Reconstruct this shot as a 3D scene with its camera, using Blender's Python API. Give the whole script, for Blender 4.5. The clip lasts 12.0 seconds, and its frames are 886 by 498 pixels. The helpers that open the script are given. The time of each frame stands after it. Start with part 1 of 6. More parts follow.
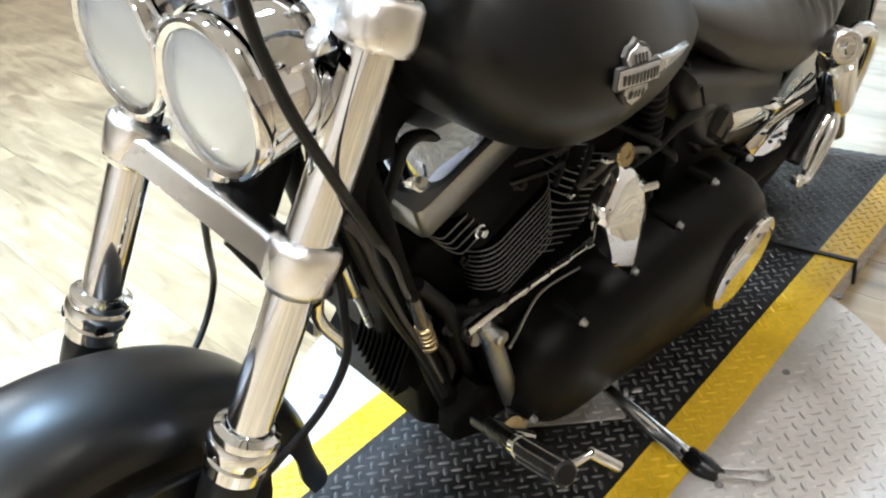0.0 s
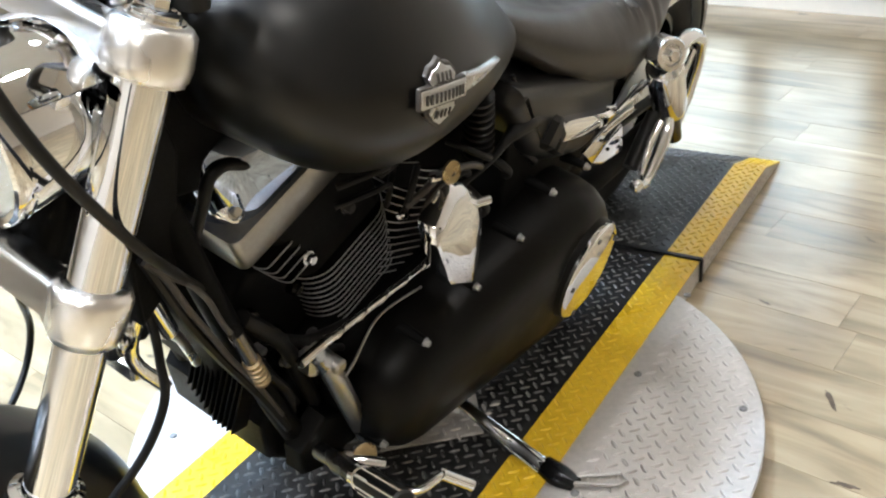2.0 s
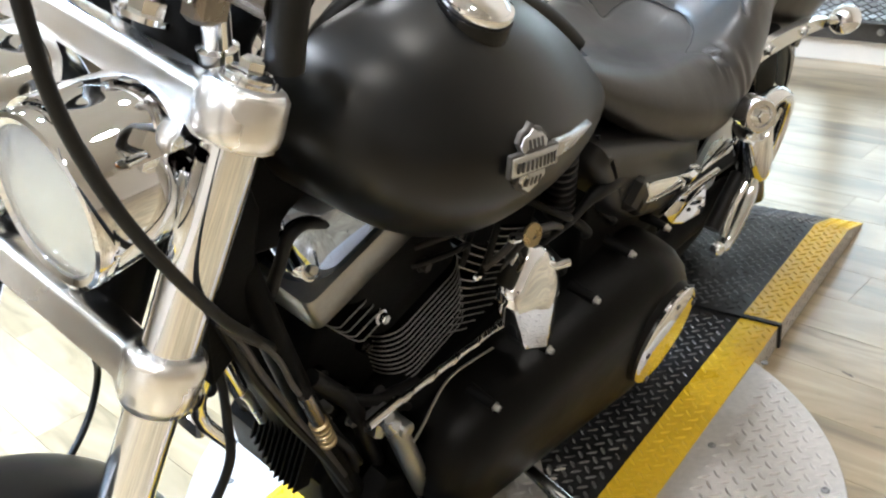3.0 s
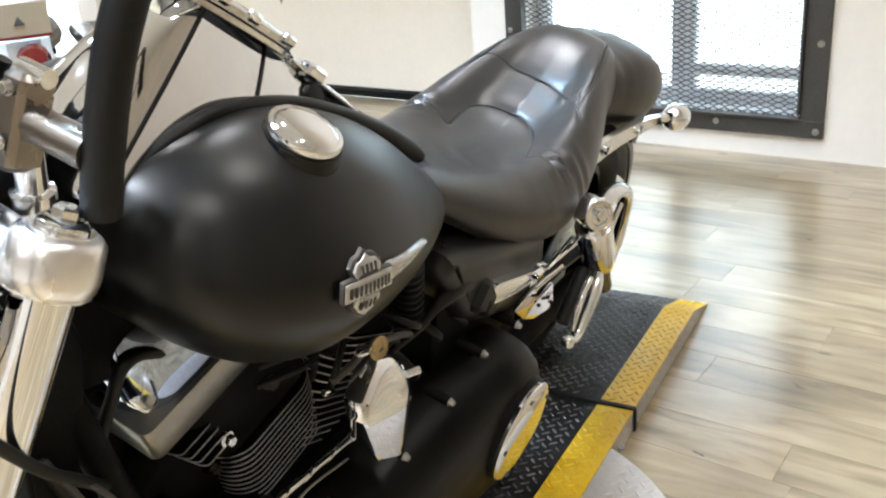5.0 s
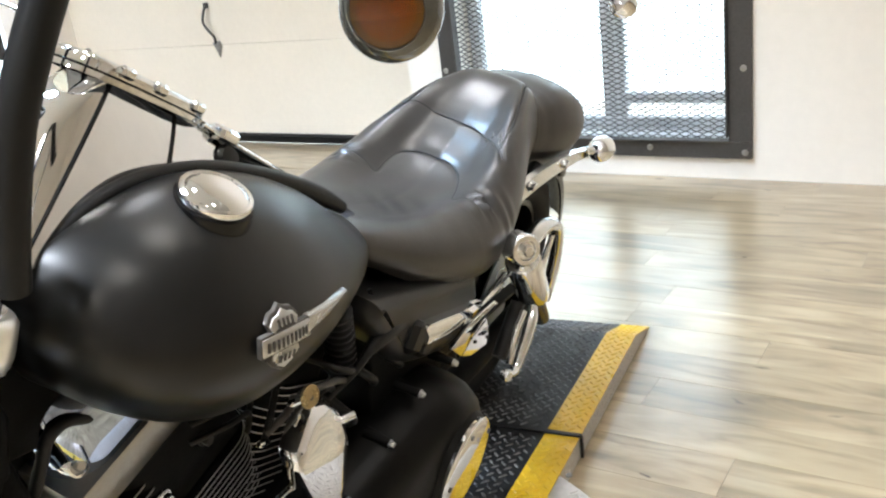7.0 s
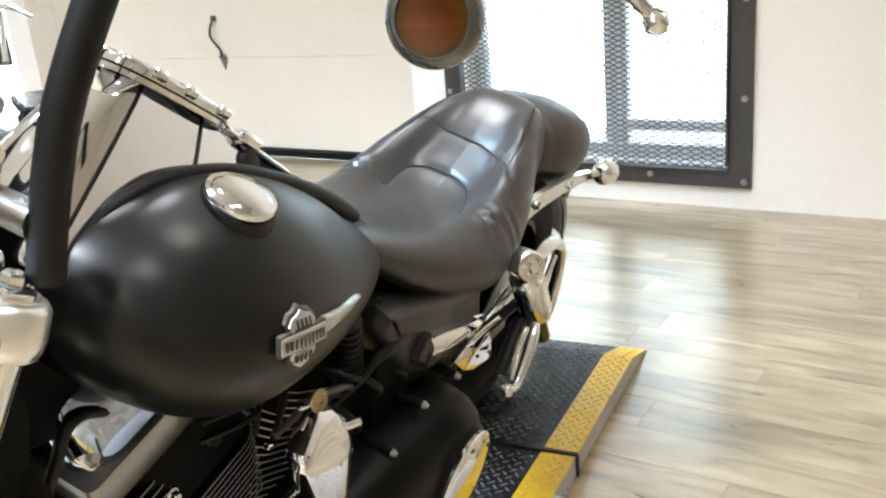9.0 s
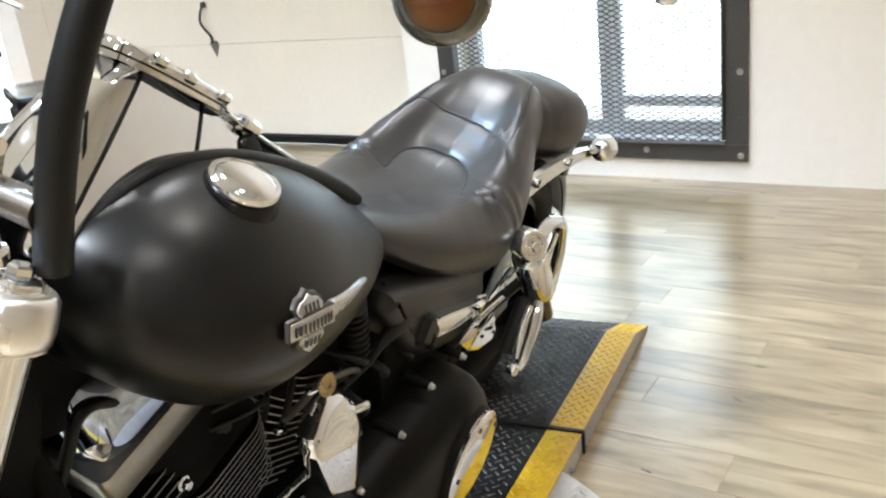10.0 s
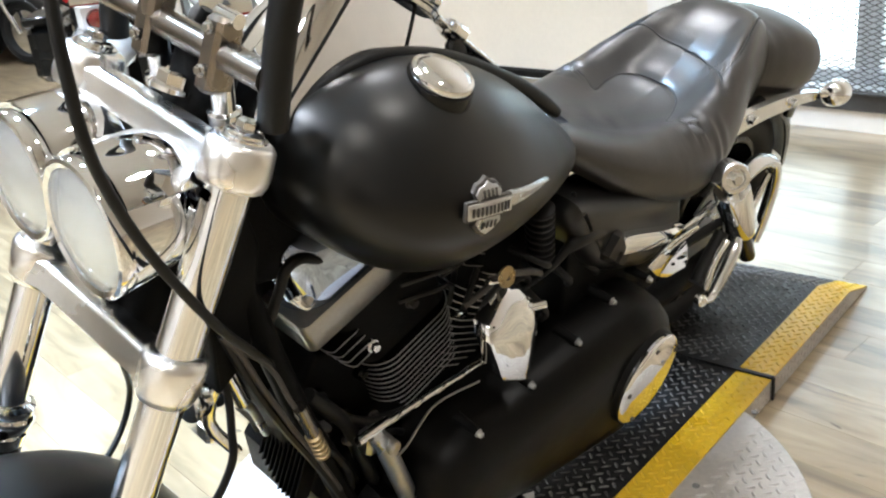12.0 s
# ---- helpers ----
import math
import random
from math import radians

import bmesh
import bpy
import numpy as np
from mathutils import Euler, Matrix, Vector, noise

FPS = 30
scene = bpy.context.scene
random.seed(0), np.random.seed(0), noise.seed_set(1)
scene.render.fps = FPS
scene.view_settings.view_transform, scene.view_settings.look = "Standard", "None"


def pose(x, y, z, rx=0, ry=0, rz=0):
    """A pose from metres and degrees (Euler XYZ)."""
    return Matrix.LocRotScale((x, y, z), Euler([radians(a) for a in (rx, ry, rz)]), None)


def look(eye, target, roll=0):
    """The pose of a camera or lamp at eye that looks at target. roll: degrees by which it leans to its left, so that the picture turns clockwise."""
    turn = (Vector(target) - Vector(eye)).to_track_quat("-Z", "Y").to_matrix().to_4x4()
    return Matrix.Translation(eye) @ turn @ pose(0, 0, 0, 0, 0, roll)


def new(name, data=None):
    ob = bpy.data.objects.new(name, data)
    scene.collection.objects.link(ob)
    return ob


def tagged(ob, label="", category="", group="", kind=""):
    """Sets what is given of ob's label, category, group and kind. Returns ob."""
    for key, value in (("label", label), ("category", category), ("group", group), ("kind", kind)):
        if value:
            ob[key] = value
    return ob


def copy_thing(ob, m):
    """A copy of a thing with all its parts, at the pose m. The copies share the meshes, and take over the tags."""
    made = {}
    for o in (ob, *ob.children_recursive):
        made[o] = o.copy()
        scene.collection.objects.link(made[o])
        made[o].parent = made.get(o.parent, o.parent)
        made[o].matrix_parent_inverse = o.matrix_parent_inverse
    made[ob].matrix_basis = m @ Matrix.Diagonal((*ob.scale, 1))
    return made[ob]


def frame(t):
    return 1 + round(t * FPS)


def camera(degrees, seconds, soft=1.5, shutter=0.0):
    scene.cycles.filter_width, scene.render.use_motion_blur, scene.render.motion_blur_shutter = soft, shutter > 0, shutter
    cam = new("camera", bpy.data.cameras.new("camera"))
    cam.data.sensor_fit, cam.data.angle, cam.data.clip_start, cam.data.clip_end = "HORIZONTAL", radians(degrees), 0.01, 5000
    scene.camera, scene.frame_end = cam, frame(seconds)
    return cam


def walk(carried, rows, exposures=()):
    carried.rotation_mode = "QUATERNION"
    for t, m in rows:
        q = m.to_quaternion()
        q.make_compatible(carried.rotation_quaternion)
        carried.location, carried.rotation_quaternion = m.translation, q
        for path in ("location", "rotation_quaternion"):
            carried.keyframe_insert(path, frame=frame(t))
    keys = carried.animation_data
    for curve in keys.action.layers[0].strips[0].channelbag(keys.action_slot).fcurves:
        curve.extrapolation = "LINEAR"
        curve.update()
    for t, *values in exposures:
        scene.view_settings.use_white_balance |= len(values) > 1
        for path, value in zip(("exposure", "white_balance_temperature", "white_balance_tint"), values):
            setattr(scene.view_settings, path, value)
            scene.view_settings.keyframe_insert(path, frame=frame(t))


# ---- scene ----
cam = camera(52.7, 12.0, soft=2.2)
PATH = [
    (0, (0.516, -1.861, 1.153), (-0.7, -0.594, 0.195), -7.4),
    (0.5, (0.525, -1.841, 1.167), (-0.642, -0.481, 0.278), -8.3),
    (1, (0.518, -1.826, 1.172), (-0.584, -0.422, 0.27), -7.3),
    (1.5, (0.534, -1.819, 1.166), (-0.491, -0.361, 0.258), -6.5),
    (2, (0.559, -1.787, 1.144), (-0.466, -0.364, 0.182), -7.0),
    (2.5, (0.56, -1.729, 1.131), (-0.577, -0.438, 0.11), -0.4),
    (3, (0.508, -1.759, 1.16), (-0.634, -0.373, 0.278), -6.1),
    (3.5, (0.486, -1.804, 1.201), (-0.448, -0.213, 0.429), -9.1),
    (5.5, (0.556, -1.706, 1.203), (-0.404, -0.117, 0.459), -3.9),
    (6, (0.557, -1.7, 1.208), (-0.44, -0.131, 0.469), -4.8),
    (6.5, (0.574, -1.704, 1.218), (-0.393, -0.075, 0.578), -3.9),
    (7, (0.607, -1.737, 1.222), (-0.261, -0.067, 0.545), -7.4),
    (7.5, (0.597, -1.753, 1.215), (-0.224, -0.051, 0.558), -6.0),
    (9.5, (0.594, -1.774, 1.22), (-0.274, -0.086, 0.588), -5.2),
    (10, (0.583, -1.773, 1.217), (-0.264, -0.091, 0.545), -6.7),
    (10.5, (0.575, -1.777, 1.199), (-0.324, -0.125, 0.518), -7.2),
    (11, (0.613, -1.726, 1.18), (-0.544, -0.238, 0.511), -6.3),
    (11.5, (0.652, -1.692, 1.163), (-0.704, -0.472, 0.343), -6.5),
    (12, (0.686, -1.83, 1.186), (-0.574, -0.46, 0.453), -6.3),
]
walk(cam, [(t, look(eye, target, roll)) for t, eye, target, roll in PATH], [(0, 0.0), (3.5, 0.0), (5.5, 0.06), (6.5, 0.14), (7.5, 0.14), (9.5, 0.09), (10.5, 0.04), (12, 0.04)])

# ---- light ----
world = bpy.data.worlds.new("world")
scene.world = world
world.use_nodes = True
wn = world.node_tree
sky = wn.nodes.new("ShaderNodeTexSky")
sky.sky_type, sky.sun_disc = "NISHITA", False
sky.sun_elevation, sky.sun_rotation = radians(40), radians(20)
wn.nodes["Background"].inputs[1].default_value = 0.12
wn.links.new(sky.outputs[0], wn.nodes["Background"].inputs[0])
sun_data = bpy.data.lights.new("sun", "SUN")
sun_data.energy, sun_data.angle, sun_data.color = 1.0, radians(12), (1.0, 0.96, 0.9)
sun = new("sun", sun_data)
sun.matrix_world = look((0, 0, 8), (-1.0, -3.0, 3.0))

CEILING = 4.8
LIGHT = 1.34
WALL = pose(0.114, 2.255, 0, 0, 0, -7.3)


def area(name, m, sx, sy, watts, color=(1, 1, 1)):
    data = bpy.data.lights.new(name, "AREA")
    data.shape, data.size, data.size_y, data.energy, data.color = "RECTANGLE", sx, sy, watts, color
    ob = new(name, data)
    ob.matrix_world = m
    return ob


# daylight in front of the window, and round high-bay lamps under the ceiling
area("window_daylight", WALL @ look((-0.73, 1.45, 2.9), (-0.75, -1.2, 0.0)), 1.8, 1.3, 58, (0.64, 0.83, 1.0))
area("door_daylight", WALL @ look((-6.2, 1.45, 3.2), (-6.0, -1.5, 0.0)), 1.8, 1.3, 160, (0.78, 0.90, 1.0))
LAMPS = [(-1.75, -0.3, 82), (-4.2, -0.3, 110), (-2.6, -1.9, 84), (-0.4, 0.9, 26), (1.7, 0.2, 20), (-0.6, -3.0, 135), (2.4, -2.4, 22), (-6.2, -0.4, 80), (-8.8, 0.2, 80), (-1.6, -5.2, 110), (2.0, -5.2, 80), (-5.4, -3.0, 80)]
# the cool narrow pair is added fill, imitating daylight on the left floor
COOL_FILL, DAY, PLAIN, WARM = (0.46, 0.71, 1.0), (0.79, 0.87, 0.99), (0.91, 0.93, 0.98), (0.98, 0.95, 0.91)
for tx, ty, watts in LAMPS:
    tint = COOL_FILL if tx in (-1.75, -2.6) else DAY if tx < -3 or (tx < 0 and ty < -2) else WARM if tx > 0 else PLAIN
    data = bpy.data.lights.new("high_bay_lamp", "AREA")
    data.shape, data.size, data.energy, data.color = "DISK", 0.36, watts * LIGHT, tint
    data.spread = radians(84 if tx in (-1.75, -2.6) else 125)
    new("high_bay_lamp", data).matrix_world = pose(tx, ty, CEILING - 0.36)

# ---- materials ----


def mat(name, color, rough=0.5, metal=0.0, var=0.12, scale=8.0, bump=0.0, bump_scale=60.0, coat=0.0, rvar=0.0, fine=0.0, spec=0.5):
    """A surface with its colour varied at two scales, and a fine relief."""
    m = bpy.data.materials.new(name)
    m.use_nodes = True
    t = m.node_tree
    b = t.nodes["Principled BSDF"]
    b.inputs["Roughness"].default_value = rough
    b.inputs["Metallic"].default_value = metal
    b.inputs["Coat Weight"].default_value = coat
    b.inputs["Specular IOR Level"].default_value = spec
    co = t.nodes.new("ShaderNodeTexCoord")
    n1 = t.nodes.new("ShaderNodeTexNoise")
    n1.inputs["Scale"].default_value, n1.inputs["Detail"].default_value = scale, 6
    n2 = t.nodes.new("ShaderNodeTexNoise")
    n2.inputs["Scale"].default_value, n2.inputs["Detail"].default_value = scale * 11, 3
    add = t.nodes.new("ShaderNodeMath")
    add.operation = "ADD"
    ramp = t.nodes.new("ShaderNodeMapRange")
    ramp.inputs["From Min"].default_value, ramp.inputs["From Max"].default_value = 0.6, 1.4
    ramp.inputs["To Min"].default_value, ramp.inputs["To Max"].default_value = 1 - var, 1 + var
    mul = t.nodes.new("ShaderNodeVectorMath")
    mul.operation = "SCALE"
    mul.inputs[0].default_value = color
    for n in (n1, n2):
        t.links.new(co.outputs["Object"], n.inputs["Vector"])
    t.links.new(n1.outputs["Fac"], add.inputs[0])
    t.links.new(n2.outputs["Fac"], add.inputs[1])
    t.links.new(add.outputs[0], ramp.inputs["Value"])
    t.links.new(ramp.outputs[0], mul.inputs["Scale"])
    t.links.new(mul.outputs[0], b.inputs["Base Color"])
    if rvar:
        r = t.nodes.new("ShaderNodeMapRange")
        r.inputs["From Min"].default_value, r.inputs["From Max"].default_value = 0.35, 0.7
        r.inputs["To Min"].default_value, r.inputs["To Max"].default_value = max(0.01, rough - rvar), rough + rvar
        t.links.new(n1.outputs["Fac"], r.inputs["Value"])
        t.links.new(r.outputs[0], b.inputs["Roughness"])
    if bump:
        n3 = t.nodes.new("ShaderNodeTexNoise")
        n3.inputs["Scale"].default_value, n3.inputs["Detail"].default_value = bump_scale, 4
        bp = t.nodes.new("ShaderNodeBump")
        bp.inputs["Strength"].default_value, bp.inputs["Distance"].default_value = bump, 0.002
        t.links.new(co.outputs["Object"], n3.inputs["Vector"])
        t.links.new(n3.outputs["Fac"], bp.inputs["Height"])
        t.links.new(bp.outputs["Normal"], b.inputs["Normal"])
    return m


def glow(name, color, strength):
    m = bpy.data.materials.new(name)
    m.use_nodes = True
    b = m.node_tree.nodes["Principled BSDF"]
    b.inputs["Base Color"].default_value = (*color, 1)
    b.inputs["Emission Color"].default_value = (*color, 1)
    b.inputs["Emission Strength"].default_value = strength
    return m


def glass(name, color=(1, 1, 1), rough=0.02):
    m = bpy.data.materials.new(name)
    m.use_nodes = True
    b = m.node_tree.nodes["Principled BSDF"]
    b.inputs["Base Color"].default_value = (*color, 1)
    b.inputs["Roughness"].default_value = rough
    b.inputs["Transmission Weight"].default_value = 1.0
    b.inputs["IOR"].default_value = 1.45
    return m


CHROME = mat("chrome", (0.86, 0.88, 0.91), 0.05, 1.0, 0.03, 4, rvar=0.03)
CHROME_SOFT = mat("polished_alloy", (0.80, 0.825, 0.85), 0.12, 1.0, 0.06, 9, bump=0.02, bump_scale=30, rvar=0.04)
YOKE = mat("polished_yoke", (0.90, 0.90, 0.90), 0.27, 1.0, 0.05, 9, bump=0.03, bump_scale=40, rvar=0.05)
ALLOY = mat("brushed_alloy", (0.58, 0.59, 0.60), 0.32, 1.0, 0.1, 14, bump=0.15, bump_scale=90, rvar=0.08)
# plain chrome, darkened and tinted blue to stand in for window and tank reflections
CHROME_SKY_TINT = mat("chrome_reflection_tint", (0.42, 0.50, 0.66), 0.06, 1.0, 0.06, 5, rvar=0.04)
ALLOY_DULL = mat("dull_alloy", (0.36, 0.355, 0.34), 0.36, 1.0, 0.1, 14, bump=0.15, bump_scale=90, rvar=0.08)
DENIM = mat("matte_black_paint", (0.0044, 0.0044, 0.0043), 0.345, 0.0, 0.12, 5, bump=0.03, bump_scale=240, rvar=0.04, spec=0.37)
SATIN = mat("satin_black_case", (0.0036, 0.0034, 0.0031), 0.42, 0.0, 0.25, 6, bump=0.05, bump_scale=200, rvar=0.10, spec=0.13)
GLOSS = mat("satin_black_paint", (0.004, 0.004, 0.004), 0.22, 0.0, 0.2, 7, rvar=0.08, spec=0.25)
CRINKLE = mat("black_powder_coat", (0.003, 0.003, 0.003), 0.6, 0.0, 0.25, 12, bump=0.25, bump_scale=160, rvar=0.08, spec=0.09)
FIN_EDGE = mat("machined_fin_edge", (0.62, 0.615, 0.60), 0.38, 0.6, 0.25, 25)
LEATHER = mat("black_leather", (0.0265, 0.0240, 0.0220), 0.345, 0.0, 0.22, 6, bump=0.10, bump_scale=140, rvar=0.06, spec=0.62)
THREAD = mat("seam_piping", (0.006, 0.0055, 0.005), 0.6, 0.0, 0.2, 40)
RUBBER = mat("black_rubber", (0.006, 0.006, 0.006), 0.46, 0.0, 0.2, 14, bump=0.15, bump_scale=120, spec=0.26)
TYRE = mat("tyre_rubber", (0.010, 0.010, 0.010), 0.7, 0.0, 0.2, 10, bump=0.3, bump_scale=80, spec=0.3)
BAR_GREY = mat("pewter_bar_coat", (0.30, 0.27, 0.24), 0.28, 1.0, 0.08, 9, rvar=0.06)
BRASS = mat("worn_brass", (0.42, 0.33, 0.19), 0.36, 1.0, 0.25, 40, rvar=0.1)
RED_LENS = mat("red_lens", (0.11, 0.010, 0.008), 0.08, 0.0, 0.2, 40, coat=1.0)
REFLECTOR = mat("lamp_reflector", (0.9, 0.9, 0.9), 0.3, 1.0, 0.05, 20, bump=0.4, bump_scale=50)
LENS = glass("frosted_lens", (0.95, 0.97, 0.98), 0.10)
LENS.node_tree.nodes["Principled BSDF"].inputs["Transmission Weight"].default_value = 0.86
PANE = glass("window_pane", (0.97, 0.99, 1.0), 0.0)
TREAD_BLACK = mat("worn_black_tread_paint", (0.016, 0.0160, 0.0163), 0.48, 0.0, 0.85, 4, bump=0.2, bump_scale=70, rvar=0.14, spec=0.18)
LUG_BLACK = mat("scuffed_black_lug", (0.10, 0.10, 0.102), 0.30, 0.35, 0.6, 9, rvar=0.08, spec=0.6)
TREAD_YELLOW = mat("yellow_tread_paint", (0.62, 0.40, 0.022), 0.36, 0.0, 0.16, 7, bump=0.15, bump_scale=60, rvar=0.1)
TREAD_SILVER = mat("aluminium_tread_plate", (0.46, 0.435, 0.41), 0.46, 0.55, 0.14, 7, bump=0.12, bump_scale=80, rvar=0.1)
LUG_SILVER = mat("aluminium_lug", (0.52, 0.50, 0.475), 0.38, 0.65, 0.12, 20, rvar=0.08)
WALL_PAINT = mat("cream_wall_paint", (0.90, 0.85, 0.78), 0.55, 0.0, 0.03, 2, bump=0.08, bump_scale=60)
DOOR_PAINT = mat("white_door_paint", (0.90, 0.83, 0.71), 0.42, 0.0, 0.03, 3, bump=0.06, bump_scale=90)
CEIL_PAINT = mat("ceiling_paint", (0.80, 0.79, 0.77), 0.8, 0.0, 0.04, 3)
STEEL_DARK = mat("dark_steel", (0.075, 0.07, 0.066), 0.45, 0.4, 0.25, 8, bump=0.15, bump_scale=50, rvar=0.1)
STEEL = mat("zinc_steel", (0.42, 0.41, 0.40), 0.38, 0.9, 0.15, 30)
FRAME_WHITE = mat("white_window_frame", (0.72, 0.74, 0.76), 0.4, 0.0, 0.04, 6)
CREAM = mat("cream_body_paint", (0.27, 0.205, 0.135), 0.3, 0.0, 0.04, 4, coat=0.8)
WHITE_BODY = mat("white_body_paint", (0.60, 0.60, 0.60), 0.15, 0.0, 0.03, 4, coat=1.0)
RED_BODY = mat("red_body_paint", (0.55, 0.02, 0.02), 0.15, 0.0, 0.08, 4, coat=1.0)
SMOKE = mat("smoked_lens_rim", (0.055, 0.055, 0.046), 0.08, 0.0, 0.2, 20, coat=1.0)
AMBER_GLASS = glass("amber_glass", (0.95, 0.42, 0.05), 0.04)
LENS_DARK = mat("lens_shadowed_centre", (0.110, 0.042, 0.008), 0.06, 0.0, 0.3, 40, coat=1.0)
GREY_CAST = mat("grey_cast_cap", (0.17, 0.17, 0.17), 0.45, 0.3, 0.2, 30, bump=0.2, bump_scale=120)
OUTSIDE = glow("overcast_daylight", (0.78, 0.91, 1.0), 3.4)
LAMP_LIGHT = glow("lit_diffuser", (0.98, 0.99, 1.0), 14.0)

KNOT = mat("dark_wood_knot", (0.06, 0.038, 0.022), 0.5, 0.0, 0.4, 60)


def plank_material():
    """Oak-look vinyl: long grain, knots, a shade of its own for each board."""
    m = bpy.data.materials.new("oak_vinyl_plank")
    m.use_nodes = True
    t = m.node_tree
    b = t.nodes["Principled BSDF"]
    geo = t.nodes.new("ShaderNodeNewGeometry")
    info = t.nodes.new("ShaderNodeObjectInfo")
    rot = t.nodes.new("ShaderNodeMapping")
    rot.inputs["Rotation"].default_value = (0, 0, radians(7.3))
    shift = t.nodes.new("ShaderNodeVectorMath")
    shift.operation = "MULTIPLY_ADD"
    shift.inputs[1].default_value = (7.0, 13.0, 0.0)
    t.links.new(geo.outputs["Position"], rot.inputs["Vector"])
    t.links.new(info.outputs["Random"], shift.inputs[0])
    t.links.new(rot.outputs[0], shift.inputs[2])
    stretch = t.nodes.new("ShaderNodeMapping")
    stretch.inputs["Scale"].default_value = (1.3, 7.0, 1.0)
    t.links.new(shift.outputs[0], stretch.inputs["Vector"])
    grain = t.nodes.new("ShaderNodeTexNoise")
    grain.inputs["Scale"].default_value, grain.inputs["Detail"].default_value, grain.inputs["Distortion"].default_value = 1.5, 7, 1.5
    broad = t.nodes.new("ShaderNodeTexNoise")
    broad.inputs["Scale"].default_value, broad.inputs["Detail"].default_value = 2.3, 4
    t.links.new(stretch.outputs[0], grain.inputs["Vector"])
    t.links.new(shift.outputs[0], broad.inputs["Vector"])
    ramp = t.nodes.new("ShaderNodeValToRGB")
    e = ramp.color_ramp.elements
    e[0].position, e[0].color = 0.24, (0.125, 0.088, 0.050, 1)
    e[1].position, e[1].color = 0.74, (0.38, 0.300, 0.192, 1)
    mid = ramp.color_ramp.elements.new(0.48)
    mid.color = (0.28, 0.213, 0.127, 1)
    t.links.new(grain.outputs["Fac"], ramp.inputs["Fac"])
    tone = t.nodes.new("ShaderNodeMapRange")
    tone.inputs["To Min"].default_value, tone.inputs["To Max"].default_value = 0.93, 1.06
    t.links.new(info.outputs["Random"], tone.inputs["Value"])
    tone2 = t.nodes.new("ShaderNodeMapRange")
    tone2.inputs["From Min"].default_value, tone2.inputs["From Max"].default_value = 0.3, 0.7
    tone2.inputs["To Min"].default_value, tone2.inputs["To Max"].default_value = 0.74, 1.20
    t.links.new(broad.outputs["Fac"], tone2.inputs["Value"])
    both = t.nodes.new("ShaderNodeMath")
    both.operation = "MULTIPLY"
    t.links.new(tone.outputs[0], both.inputs[0])
    t.links.new(tone2.outputs[0], both.inputs[1])
    out = t.nodes.new("ShaderNodeVectorMath")
    out.operation = "SCALE"
    t.links.new(ramp.outputs["Color"], out.inputs[0])
    squeeze = t.nodes.new("ShaderNodeMapping")
    squeeze.inputs["Scale"].default_value = (2.0, 5.0, 1.0)
    t.links.new(shift.outputs[0], squeeze.inputs["Vector"])
    knots = t.nodes.new("ShaderNodeTexNoise")
    knots.inputs["Scale"].default_value, knots.inputs["Detail"].default_value, knots.inputs["Distortion"].default_value = 1.6, 5, 2.2
    t.links.new(squeeze.outputs[0], knots.inputs["Vector"])
    crack = t.nodes.new("ShaderNodeMapRange")
    crack.inputs["From Min"].default_value, crack.inputs["From Max"].default_value = 0.69, 0.76
    crack.inputs["To Min"].default_value, crack.inputs["To Max"].default_value = 1.0, 0.35
    t.links.new(knots.outputs["Fac"], crack.inputs["Value"])
    dark = t.nodes.new("ShaderNodeMath")
    dark.operation = "MULTIPLY"
    t.links.new(both.outputs[0], dark.inputs[0])
    t.links.new(crack.outputs[0], dark.inputs[1])
    t.links.new(dark.outputs[0], out.inputs["Scale"])
    t.links.new(out.outputs[0], b.inputs["Base Color"])
    gloss = t.nodes.new("ShaderNodeMapRange")
    gloss.inputs["To Min"].default_value, gloss.inputs["To Max"].default_value = 0.17, 0.30
    t.links.new(grain.outputs["Fac"], gloss.inputs["Value"])
    t.links.new(gloss.outputs[0], b.inputs["Roughness"])
    bp = t.nodes.new("ShaderNodeBump")
    b.inputs["Specular IOR Level"].default_value = 0.85
    b.inputs["Coat Weight"].default_value, b.inputs["Coat Roughness"].default_value = 0.8, 0.3
    bp.inputs["Strength"].default_value, bp.inputs["Distance"].default_value = 0.06, 0.002
    t.links.new(grain.outputs["Fac"], bp.inputs["Height"])
    t.links.new(bp.outputs["Normal"], b.inputs["Normal"])
    return m


PLANK = plank_material()

# ---- shapes ----


def spline(pts, n=8):
    """A Catmull-Rom curve through tuples of any length, n steps a span."""
    p = [np.array(q, float) for q in pts]
    p = [2 * p[0] - p[1]] + p + [2 * p[-1] - p[-2]]
    out = []
    for i in range(1, len(p) - 2):
        for k in range(n):
            s = k / n
            out.append(0.5 * (2 * p[i] + (p[i + 1] - p[i - 1]) * s + (2 * p[i - 1] - 5 * p[i] + 4 * p[i + 1] - p[i + 2]) * s * s
                              + (3 * p[i] - p[i - 1] - 3 * p[i + 1] + p[i + 2]) * s ** 3))
    out.append(p[-2])
    return out


